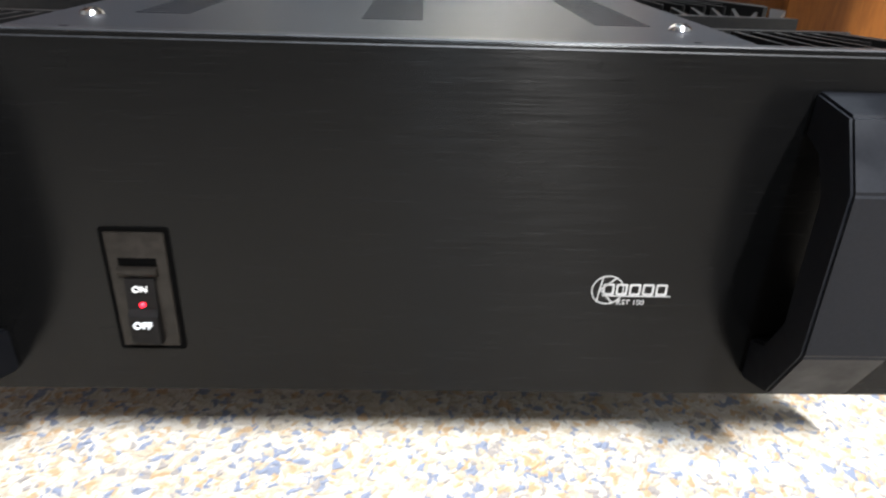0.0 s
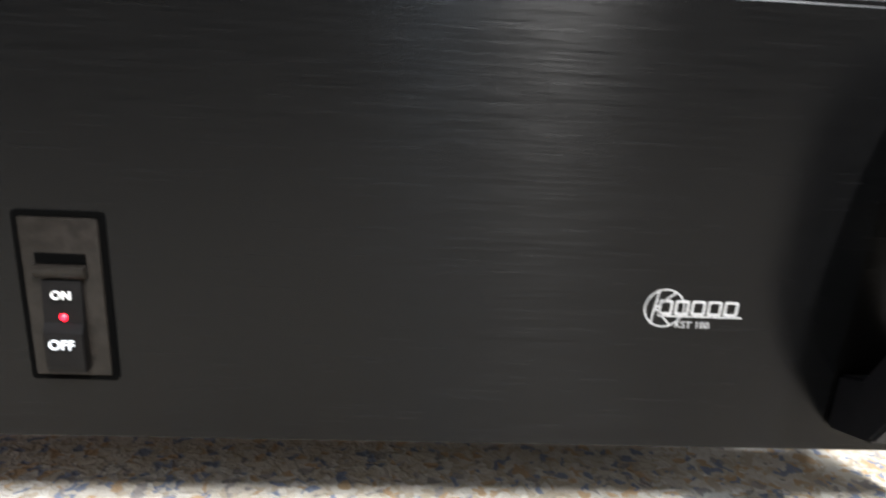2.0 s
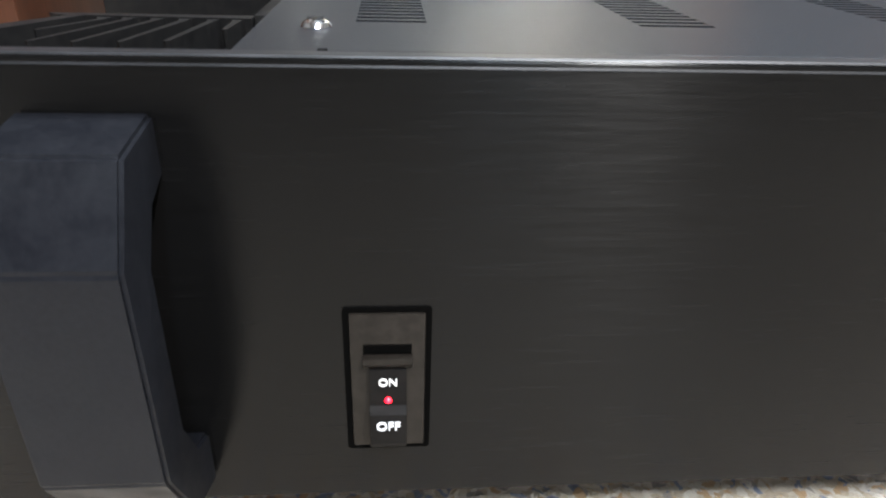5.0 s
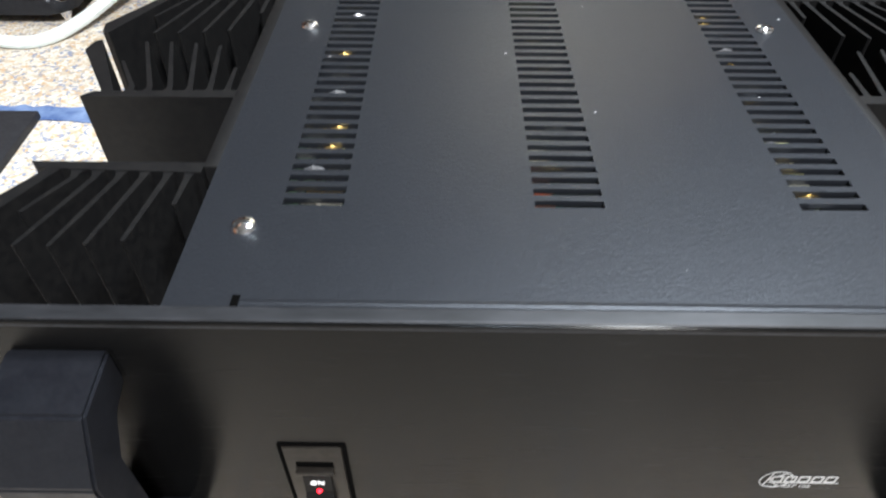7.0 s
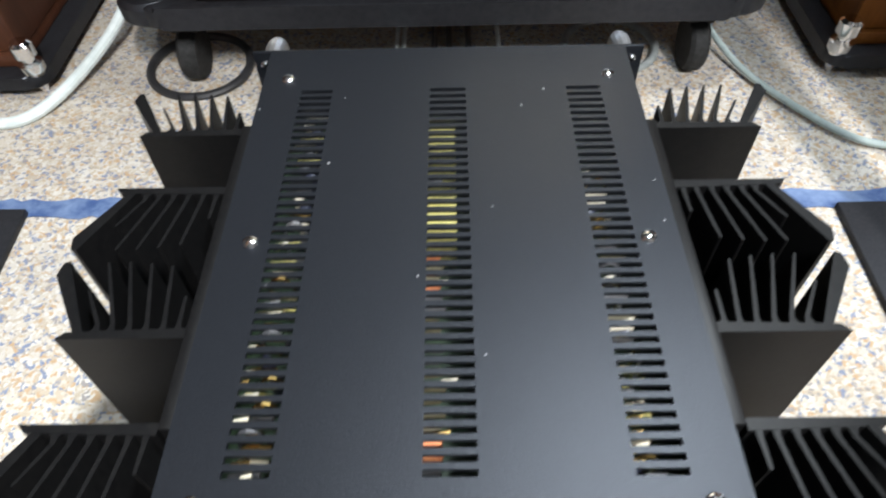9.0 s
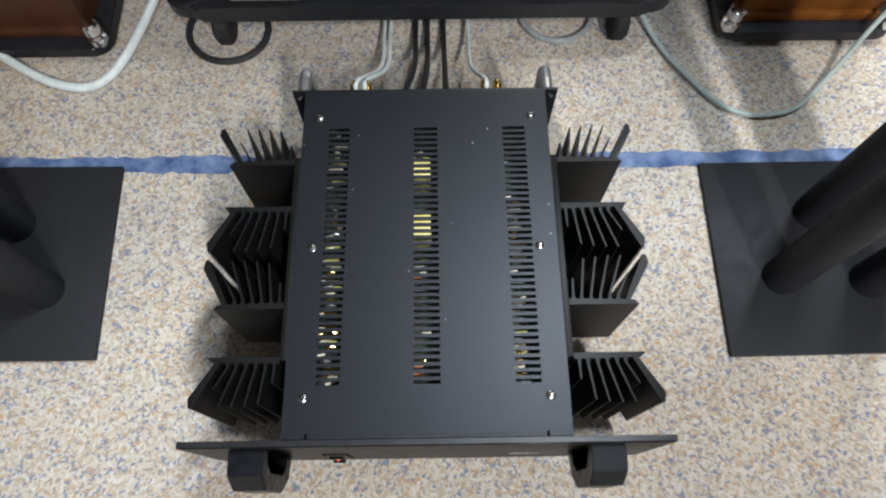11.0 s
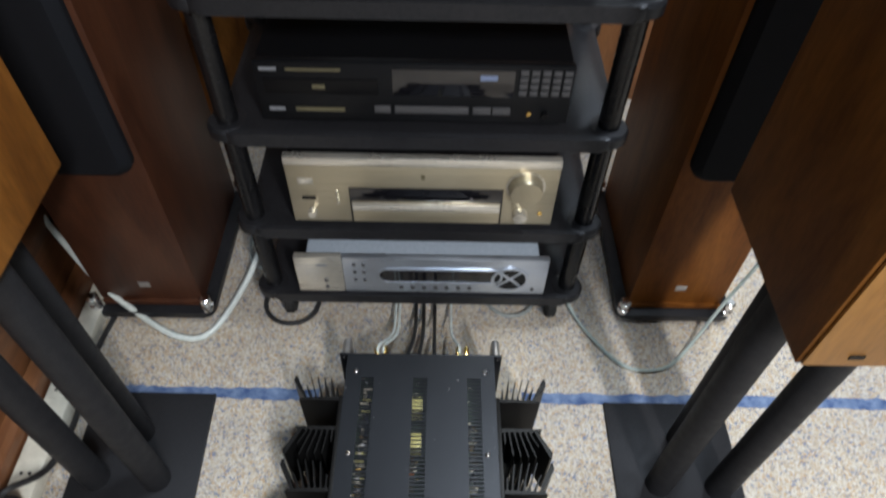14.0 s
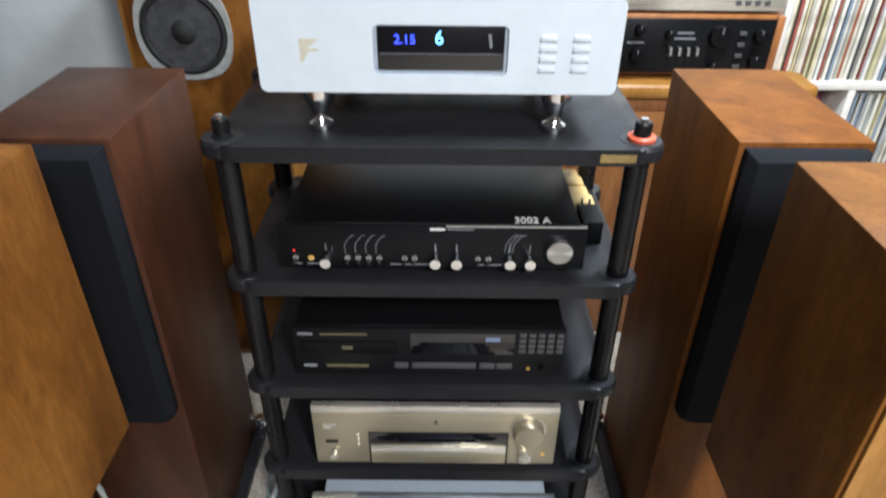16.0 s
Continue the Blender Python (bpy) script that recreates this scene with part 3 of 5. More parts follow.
    sw = part("power_switch", frame_bm, BLACK, panel, "black power switch with a red light")
    part("switch_plate", box(u0 + 0.0017, u1 - 0.0017, -0.0012, 0.0004, w0 + 0.0017, w1 - 0.0017, 0.0005), SWITCH, sw)
    cx = (u0 + u1) / 2
    part("switch_slot", box(cx - 0.0066, cx + 0.0066, -0.0016, -0.0008, 0.1258, 0.1286), BLACK, sw)
    part("switch_ledge", prism([(-0.0013, 0.1256), (-0.0013, 0.1215), (-0.0024, 0.1215), (-0.0042, 0.1240), (-0.0040, 0.1256)], "x", cx - 0.0068, cx + 0.0068, 0.0004), SWITCH, sw)
    part("rocker", prism([(-0.0013, 0.1212), (-0.0013, 0.0945), (-0.0050, 0.0945), (-0.0056, 0.0965), (-0.0055, 0.1068), (-0.0032, 0.1090), (-0.0030, 0.1212)], "x", cx - 0.0052, cx + 0.0052, 0.0004), ROCKER, sw, "black rocker")
    part("lettering", letters("ON", 0.0034, pose(cx, -0.0036, 0.1172, 90 - 2, 0, 0)), WHITE_PRINT, sw)
    part("lettering", letters("OFF", 0.0039, pose(cx, -0.0064, 0.1036, 90 - 4, 0, 0)), OFFPRINT, sw)
    part("indicator_light", lathe([(0.0010, 0.0006), (0.0010, -0.0002), (0.0005, -0.0008)], (cx, -0.0034, 0.1108), "y", 14), LED, sw, "glowing red dot")
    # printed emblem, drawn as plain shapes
    lx, lz, r = 0.0908, 0.1180, 0.0060
    circ = [(lx + r * math.cos(a), lz + r * math.sin(a)) for a in (2 * math.pi * i / 40 for i in range(40))]
    cin = [(lx + (r - 0.0004) * math.cos(a), lz + (r - 0.0004) * math.sin(a)) for a in (2 * math.pi * i / 40 for i in range(40))]
    emblem = part("emblem", ring(circ, cin, "y", 0.0001, -0.00025), EMBLEM, panel, "small white printed emblem")

    def stroke(x_a, z_a, x_b, z_b, w):
        d = Vector((x_b - x_a, z_b - z_a)).normalized()
        q = Vector((-d.y, d.x)) * w / 2
        part("emblem_stroke", prism([(x_a + q.x, z_a + q.y), (x_b + q.x, z_b + q.y), (x_b - q.x, z_b - q.y), (x_a - q.x, z_a - q.y)], "y", 0.0001, -0.00022), EMBLEM, emblem)
    stroke(lx - 0.0036, lz - 0.0050, lx - 0.0022, lz + 0.0056, 0.0005)
    stroke(lx - 0.0028, lz, lx + 0.0030, lz + 0.0052, 0.0005)
    stroke(lx - 0.0028, lz, lx + 0.0024, lz - 0.0054, 0.0005)
    for k in range(5):
        a = lx - 0.0018 + k * 0.0049
        o = round_rect(a, a + 0.0042, lz - 0.0020, lz + 0.0026, 0.0006, 2)
        i2 = round_rect(a + 0.0007, a + 0.0035, lz - 0.0013, lz + 0.0019, 0.0004, 2)
        part("emblem_bar", ring(o, i2, "y", 0.0001, -0.00022), EMBLEM, emblem)
    stroke(lx - 0.0018, lz - 0.0024, lx + 0.0236, lz - 0.0024, 0.0004)
    part("lettering", letters("KST 100", 0.0030, pose(lx + 0.0090, -0.0001, lz - 0.0052, 90, 0, 0), 0.0001), EMBLEM, emblem)
    # inside, seen through the slots
    rnd = random.Random(4)
    for sx, yy in ((-1, 0.18), (0, 0.18), (1, 0.18)):
        part("circuit_board", box(AX + sx * 0.086 - 0.026, AX + sx * 0.086 + 0.026, 0.03, 0.345, 0.158, 0.160), PCB, amp)
    for y in (0.2065, 0.2700):
        part("film_capacitor", box(AX - 0.0140, AX + 0.0045, y - 0.0118, y + 0.0118, 0.165, 0.2022, 0.0008), YELLOWPART, amp, "yellow film capacitor block")
    for i in range(19):
        y = 0.056 + i * 0.0071 if i < 18 else 0.236
        part("resistor", rod((AX - 0.0135, y, 0.1975), (AX - 0.0030 + rnd.uniform(-0.002, 0.002), y + rnd.uniform(-0.001, 0.001), 0.1975), 0.0026, seg=8, bevel=0.0006), rnd.choice((COPPER, COPPER, DIMPRINT, GREYKEY)), amp)
    for sx in (-1, 1):
        for i in range(38 if sx < 0 else 30):
            y = 0.055 + i * (0.0065 if sx < 0 else 0.0062)
            x = AX + sx * 0.0865 + rnd.uniform(-0.004, 0.004) + (0.001 if sx < 0 else -0.004)
            kind = rnd.random()
            if kind < 0.55:
                part("resistor", rod((x - 0.007, y, 0.1985), (x + 0.007, y + rnd.uniform(-0.002, 0.002), 0.1985), 0.0021, seg=8, bevel=0.0006), rnd.choice((CERAMIC, GOLDPLATE, GREYKEY, YELLOWPART, DIMPRINT)), amp)
            elif kind < 0.75:
                part("capacitor", rod((x, y, 0.160), (x, y, 0.1985), 0.0032, seg=12, bevel=0.0007), rnd.choice((CAN, GREYKEY, CERAMIC)), amp)
            else:
                part("wire_link", sweep([(x - 0.008, y, 0.165), (x - 0.005, y, 0.199), (x + 0.005, y, 0.200), (x + 0.008, y + 0.002, 0.165)], 0.0011, 6, 4), rnd.choice((GOLDPLATE, GOLDPLATE, GREYKEY, STEEL)), amp)
    for sx, share in ((-1, 0.85), (0, 0.30), (1, 0.55)):
        for i in range(41):
            if rnd.random() > share or (sx == 1 and i > 28 and rnd.random() < 0.6):
                continue
            y = 0.0542 + i * 0.00648
            x = AX + sx * 0.0865 + rnd.uniform(-0.010, 0.001)
            w = rnd.uniform(0.002, 0.0045)
            part("lead", rod((x - w, y - 0.0006, 0.2016), (x + w, y + rnd.uniform(-0.001, 0.001), 0.2016), rnd.uniform(0.0007, 0.0013), seg=8), rnd.choice((CHROME, CERAMIC, GOLDPLATE, CERAMIC, STEEL)), amp)
    # rear sockets
    for x in (-0.078, -0.064, 0.064, 0.078):
        for z in (0.165, 0.140):
            part("rear_socket", lathe([(0.0052, 0.3632), (0.0052, 0.366), (0.0040, 0.367), (0.0040, 0.384), (0.0048, 0.386), (0.0048, 0.398), (0.0030, 0.402)], (AX + x, 0, z), "y", 14), GOLDPLATE, amp, "gold-plated socket")
    amp.scale = (1.01, 0.98, 1)
    amp.location = (AX, 0.1764, -0.030)
    return amp


amplifier()


def cable(points, r, material, label, name="cable", group=""):
    return single(name, sweep(points, r), material, label, "cable", group)


for dx, mat, tx in ((-0.076, CABLEWHITE, -0.058), (-0.066, CABLEWHITE, -0.050), (0.066, CABLEWHITE, 0.055)):
    cable([(AX + dx, 0.374, 0.135), (AX + dx, 0.396, 0.133), (AX + tx, 0.47, 0.060), (AX + tx, 0.56, 0.020), (AX + tx, 0.72, 0.006)], 0.0026, mat, "thin pale signal cable from the amplifier's rear socket", "signal_cable", "signal cables")
for dx, tx in ((-0.024, -0.016), (-0.004, 0.000), (0.022, 0.022)):
    cable([(AX + dx, 0.361, 0.121), (AX + dx, 0.388, 0.120), (AX + tx, 0.46, 0.070), (AX + tx, 0.55, 0.016), (AX + tx, 0.72, 0.007)], 0.0036, CABLEBLACK, "thick black cable from the amplifier's rear panel", "power_cable", "black cables")

# ---------------------------------------------------------------- carpet markings
for x0, x1, w in ((-0.80, -0.185, 0.022), (0.200, 1.25, 0.022)):
    bm = bmesh.new()
    rows, rnd = [], random.Random(2)
    n = 60
    for i in range(n + 1):
        x = x0 + (x1 - x0) * i / n
        y = 0.3665 - 0.003 * x
        rows.append((bm.verts.new((x, y - w / 2 + rnd.uniform(-0.0030, 0.0022), 0.0012)), bm.verts.new((x, y + w / 2 + rnd.uniform(-0.0022, 0.0030), 0.0012))))
    for a, b in zip(rows, rows[1:]):
        bm.faces.new((a[0], b[0], b[1], a[1]))
    geom = bmesh.ops.extrude_face_region(bm, geom=bm.faces[:])
    bmesh.ops.translate(bm, verts=[v for v in geom["geom"] if isinstance(v, bmesh.types.BMVert)], vec=(0, 0, -0.0010))
    single("tape_strip", bm, TAPE, "worn blue masking tape stuck to the carpet", "tape", "tape strips", smooth=False)


# ---------------------------------------------------------------- speaker stands and small speakers
def speaker_stand(corners, columns, top_box, label):
    cx, cy = sum(c[0] for c in corners) / 4, sum(c[1] for c in corners) / 4
    st = thing("speaker_stand", (cx, cy, 0), label, "speaker stand", "speaker stands")
    part("base_plate", prism(corners, "z", 0.0006, 0.0075, 0.0012), STANDBLACK, st)
    for x, y in columns:
        part("column", rod((x, y, 0.0076), (x, y, 0.6135), 0.0225, seg=36), STANDBLACK, st)
    part("top_plate", box(*top_box, 0.6137, 0.6212, 0.001), STANDBLACK, st)
    x, y = columns[0]
    part("bolt", lathe([(0.011, 0.0), (0.011, -0.006), (0.008, -0.010), (0.002, -0.012)], (x, y - 0.0222, 0.585), "y", 18), STEEL, st, "bright steel bolt head")
    return st


speaker_stand([(0.351, 0.108), (0.572, 0.110), (0.575, 0.357), (0.353, 0.356)], [(0.426, 0.202), (0.480, 0.284), (0.528, 0.196)], (0.385, 0.552, 0.105, 0.300), "black three-column metal stand under a small speaker")
speaker_stand([(-0.592, 0.115), (-0.369, 0.115), (-0.377, 0.362), (-0.598, 0.364)], [(-0.441, 0.198), (-0.492, 0.282), (-0.546, 0.199)], (-0.585, -0.418, 0.115, 0.322), "black three-column metal stand under a small speaker")


def driver(parent, c, r, name="woofer"):
    """A cone driver in a face that looks along -y, with frame, surround, cone and cap."""
    d = part(name, lathe([(r * 1.18, 0.0), (r * 1.18, -0.003), (r * 1.04, -0.005), (r, -0.002), (r, 0.0)], c, "y", 40), RUBBER, parent)
    part("surround", lathe([(r * 0.99, 0.0), (r * 0.97, -0.004), (r * 0.90, -0.007), (r * 0.83, -0.004), (r * 0.80, 0.0)], c, "y", 40), RUBBER, d)
    part("cone", lathe([(r * 0.82, -0.0035), (r * 0.55, -0.0015), (r * 0.30, -0.0006), (r * 0.05, -0.0004)], c, "y", 40), CONE, d)
    part("dust_cap", lathe([(r * 0.32, -0.0006), (r * 0.28, -0.006), (r * 0.16, -0.011), (r * 0.02, -0.0125)], c, "y", 30), CONE, d)
    return d


def bookshelf_speaker(x0, x1, y0, y1, label):
    sp = thing("bookshelf_speaker", ((x0 + x1) / 2, (y0 + y1) / 2, 0.6214), label, "speaker", "small speakers")
    part("cabinet", box(x0, x1, y0 + 0.002, y1, 0.6214, 1.030, 0.0025), WALNUT, sp)
    cx = (x0 + x1) / 2
    part("front_baffle", box(x0 + 0.004, x1 - 0.004, y0 - 0.002, y0 + 0.0018, 0.625, 1.026, 0.0008), TEAK, sp)
    driver(sp, (cx, y0 - 0.0022, 0.764), 0.066)
    part("tweeter", lathe([(0.045, 0.0), (0.045, -0.003), (0.020, -0.004), (0.014, -0.010), (0.002, -0.014)], (cx, y0 - 0.0022, 0.915), "y", 32), RUBBER, sp)
    part("badge", box(x0 + 0.040, x0 + 0.054, y0 - 0.0032, y0 - 0.002, 0.6380, 0.6440), DARK, sp)
    part("terminal_plate", box(cx - 0.04, cx + 0.04, y1, y1 + 0.003, 0.69, 0.75, 0.001), DARK, sp)
    return sp


bookshelf_speaker(0.365, 0.567, 0.083, 0.309, "orange walnut-veneered small speaker on a black stand")
bookshelf_speaker(-0.602, -0.398, 0.096, 0.333, "orange walnut-veneered small speaker on a black stand")


# ---------------------------------------------------------------- floor-standing speakers
def tower(x0, x1, y0, y1, gz, body, label):
    cx = (x0 + x1) / 2
    sp = thing("floorstanding_speaker", (cx, (y0 + y1) / 2, 0), label, "speaker", "floorstanding speakers")
    part("cabinet", box(x0, x1, y0, y1, 0.042, 0.938, 0.0025), body, sp)
    part("plinth", prism(round_rect(x0 - 0.022, x1 + 0.022, y0 - 0.026, y1 + 0.02, 0.020), "z", 0.012, 0.0275, 0.003), SHELFBLACK, sp, "black plinth with rounded corners")
    part("base_trim", box(x0 + 0.002, x1 - 0.002, y0 - 0.006, y1 - 0.002, 0.0277, 0.0418, 0.002), body, sp)
    g0, g1, g2 = x0 + 0.009, x1 - 0.009, 0.930
    part("grille", stack([(tombstone(g0, g1, gz, g2, 0.034, 0.003), y0 - 0.0004), (tombstone(g0, g1, gz, g2, 0.034, 0.003), y0 - 0.011),
                          (tombstone(g0 + 0.004, g1 - 0.004, gz + 0.004, g2 - 0.004, 0.032, 0.003), y0 - 0.018),
                          (tombstone(g0 + 0.013, g1 - 0.013, gz + 0.013, g2 - 0.012, 0.026, 0.003), y0 - 0.026)], "y"), CLOTH, sp, "thick black cloth grille with bevelled edges")
    for sx in (x0 - 0.010, x1 + 0.010):
        for y in (y0 - 0.012, y1 + 0.008):
            f = part("spike_foot", lathe([(0.003, 0.0), (0.006, 0.011), (0.011, 0.0276), (0.0125, 0.029), (0.0125, 0.038), (0.007, 0.040), (0.007, 0.044), (0.0115, 0.047), (0.0115, 0.060), (0.008, 0.063)], (sx, y, 0.0), seg=18), CHROME, sp, "chrome spike with a locking knob")
    part("badge", box(cx - 0.012, cx + 0.010, y0 - 0.0012, y0, 0.082, 0.098, 0.0003), STEEL, sp, "small metal badge")
    return sp


# a matching pair; the left one's weaker light is in its darker veneer
tower(0.428, 0.618, 0.566, 0.890, 0.400, TOWERLIT, "tall veneered floor speaker in its lit orange-brown tone, black grille")
tower(-0.642, -0.438, 0.554, 0.866, 0.400, TOWERSHADED, "tall veneered floor speaker in its shaded reddish-brown tone, black grille")


# ---------------------------------------------------------------- equipment rack
def rack():
    rk = thing("equipment_rack", (0.005, 0.70, 0), "five-tier black audio rack with round posts on casters", "rack")
    tops = (0.107, 0.296, 0.506, 0.721, 0.943)
    for z in tops:
        part("shelf", prism(round_rect(-0.294, 0.304, 0.523, 0.880, 0.028), "z", z - 0.024, z, 0.005), SHELFBLACK, rk)
    for x in (-0.283, 0.289):
        for y in (0.558, 0.845):
            for z in tops:
                part("corner_pad", lathe([(0.001, z - 0.0245), (0.027, z - 0.0245), (0.0315, z - 0.020), (0.0315, z - 0.005), (0.028, z + 0.0008), (0.0168, z + 0.0014), (0.001, z + 0.0014)], (x, y, 0), seg=28), SHELFBLACK, rk)
            for z0, z1 in zip(tops, tops[1:]):
                part("post", rod((x, y, z0 + 0.0015), (x, y, z1 - 0.0246), 0.0165, seg=28), POSTBLACK, rk)
            c = part("caster", lathe([(0.026, -0.010), (0.0295, -0.006), (0.0295, 0.006), (0.026, 0.010)], (x * 0.93, y + 0.01, 0.0296), "x", 24), RUBBER, rk, "black caster wheel")
            part("caster_fork", box(x * 0.93 - 0.014, x * 0.93 + 0.014, y + 0.002, y + 0.022, 0.056, 0.0828, 0.002), DARK, c)
            k = part("top_cap", lathe([(0.0155, 0.9445), (0.0155, 0.9460), (0.0120, 0.948), (0.0120, 0.967), (0.010, 0.970)], (x, y, 0), seg=22), POSTBLACK, rk, "black knob with a bright tip")
            part("cap_tip", lathe([(0.006, 0.970), (0.005, 0.974), (0.001, 0.975)], (x, y, 0), seg=14), CHROME, k)
    part("washer", lathe([(0.0158, 0.9432), (0.019, 0.9434), (0.019, 0.9490), (0.0158, 0.9505)], (0.289, 0.558, 0), seg=26), REDWASHER, rk, "red washer")
    part("name_plate", box(0.228, 0.276, 0.5214, 0.5229, 0.925, 0.936), BRASS, rk, "small brass name plate")
    return rk


rack()


def knob(parent, x, y, z, r, depth, material, name="knob"):
    return part(name, lathe([(r, 0.0), (r, -depth * 0.75), (r * 0.92, -depth), (r * 0.15, -depth * 1.01)], (x, y, z), "y", 28), material, parent)


def feet(parent, xs, ys, z0, z1, r=0.012):
    for x in xs:
        for y in ys:
            part("foot", lathe([(r * 0.85, z0), (r, z0 + 0.002), (r, z1)], (x, y, 0), seg=16), RUBBER, parent)


# silver receiver, bottom shelf
def silver_receiver():
    x0, x1, y0, z0, z1 = -0.227, 0.240, 0.527, 0.115, 0.216
    d = thing("silver_receiver", (0.0115, 0.70, 0.107), "silver receiver with dark oval display on the lowest shelf", "receiver")
    part("case", box(x0 + 0.022, x1 - 0.018, y0 + 0.014, 0.88, z0 + 0.002, z1 - 0.004, 0.002), SILVERTOP, d, "pale grey sheet-metal case")
    front = part("front_panel", box(x0 + 0.088, x1, y0, y0 + 0.0138, z0, z1, 0.003), SILVER, d)
    part("front_panel", box(x0, x0 + 0.0875, y0 - 0.001, y0 + 0.0138, z0, z1, 0.003), CHAMPLIGHT, d, "warmer silver end section of the front")
    wx0, wx1, wz = x0 + 0.155, x0 + 0.380, z0 + 0.053
    part("display_bezel", ring(round_rect(wx0 - 0.004, wx1 + 0.004, wz - 0.022, wz + 0.022, 0.0215, 8), round_rect(wx0, wx1, wz - 0.018, wz + 0.018, 0.0175, 8), "y", y0 + 0.0004, y0 - 0.003), SILVER, front)
    part("display_window", prism(round_rect(wx0 + 0.0002, wx1 - 0.0002, wz - 0.0178, wz + 0.0178, 0.0172, 8), "y", y0 + 0.0003, y0 - 0.0012), GLASSBLACK, front, "black glass display")
    kx, kz, r = x1 - 0.069, z0 + 0.047, 0.030
    nav = part("control_ring", ring([(kx + (r + 0.005) * math.cos(a), kz + (r + 0.005) * math.sin(a)) for a in (2 * math.pi * i / 36 for i in range(36))], [(kx + r * math.cos(a), kz + r * math.sin(a)) for a in (2 * math.pi * i / 36 for i in range(36))], "y", y0 + 0.0004, y0 - 0.0035), SILVER, front)
    for q in range(4):
        pts = []
        for i in range(9):
            a = radians(90 * q + 45 + 7 + 76 * i / 8)
            pts.append((kx + (r - 0.001) * math.cos(a), kz + (r - 0.001) * math.sin(a)))
        a = radians(90 * q + 90)
        pts.append((kx + 0.006 * math.cos(a), kz + 0.006 * math.sin(a)))
        part("control_key", prism(pts, "y", y0 + 0.0003, y0 - 0.0018), DARK, nav)
    for i in range(7):
        part("button", rod((wx0 + 0.040 + i * 0.0215, y0, z0 + 0.018), (wx0 + 0.040 + i * 0.0215, y0 - 0.003, z0 + 0.018), 0.0042, seg=14), GREYKEY, front)
    for i in range(3):
        for j in range(2):
            part("button", rod((x0 + 0.110 + j * 0.017, y0, z0 + 0.040 + i * 0.022), (x0 + 0.110 + j * 0.017, y0 - 0.003, z0 + 0.040 + i * 0.022), 0.0035, seg=12), GREYKEY, front)
    for z in (0.018, 0.038):
        part("button", rod((x0 + 0.055, y0 - 0.001, z0 + z), (x0 + 0.055, y0 - 0.004, z0 + z), 0.004, seg=12), GREYKEY, front)
    part("badge", box(x0 + 0.040, x0 + 0.060, y0 - 0.0016, y0 - 0.001, z0 + 0.078, z0 + 0.083), GREYPRINT, front)
    part("jack", rod((x1 - 0.024, y0, z0 + 0.016), (x1 - 0.024, y0 - 0.001, z0 + 0.016), 0.0035, seg=12), DARK, front)
    feet(d, (x0 + 0.06, x1 - 0.06), (0.58, 0.82), 0.1072, z0 + 0.0018)


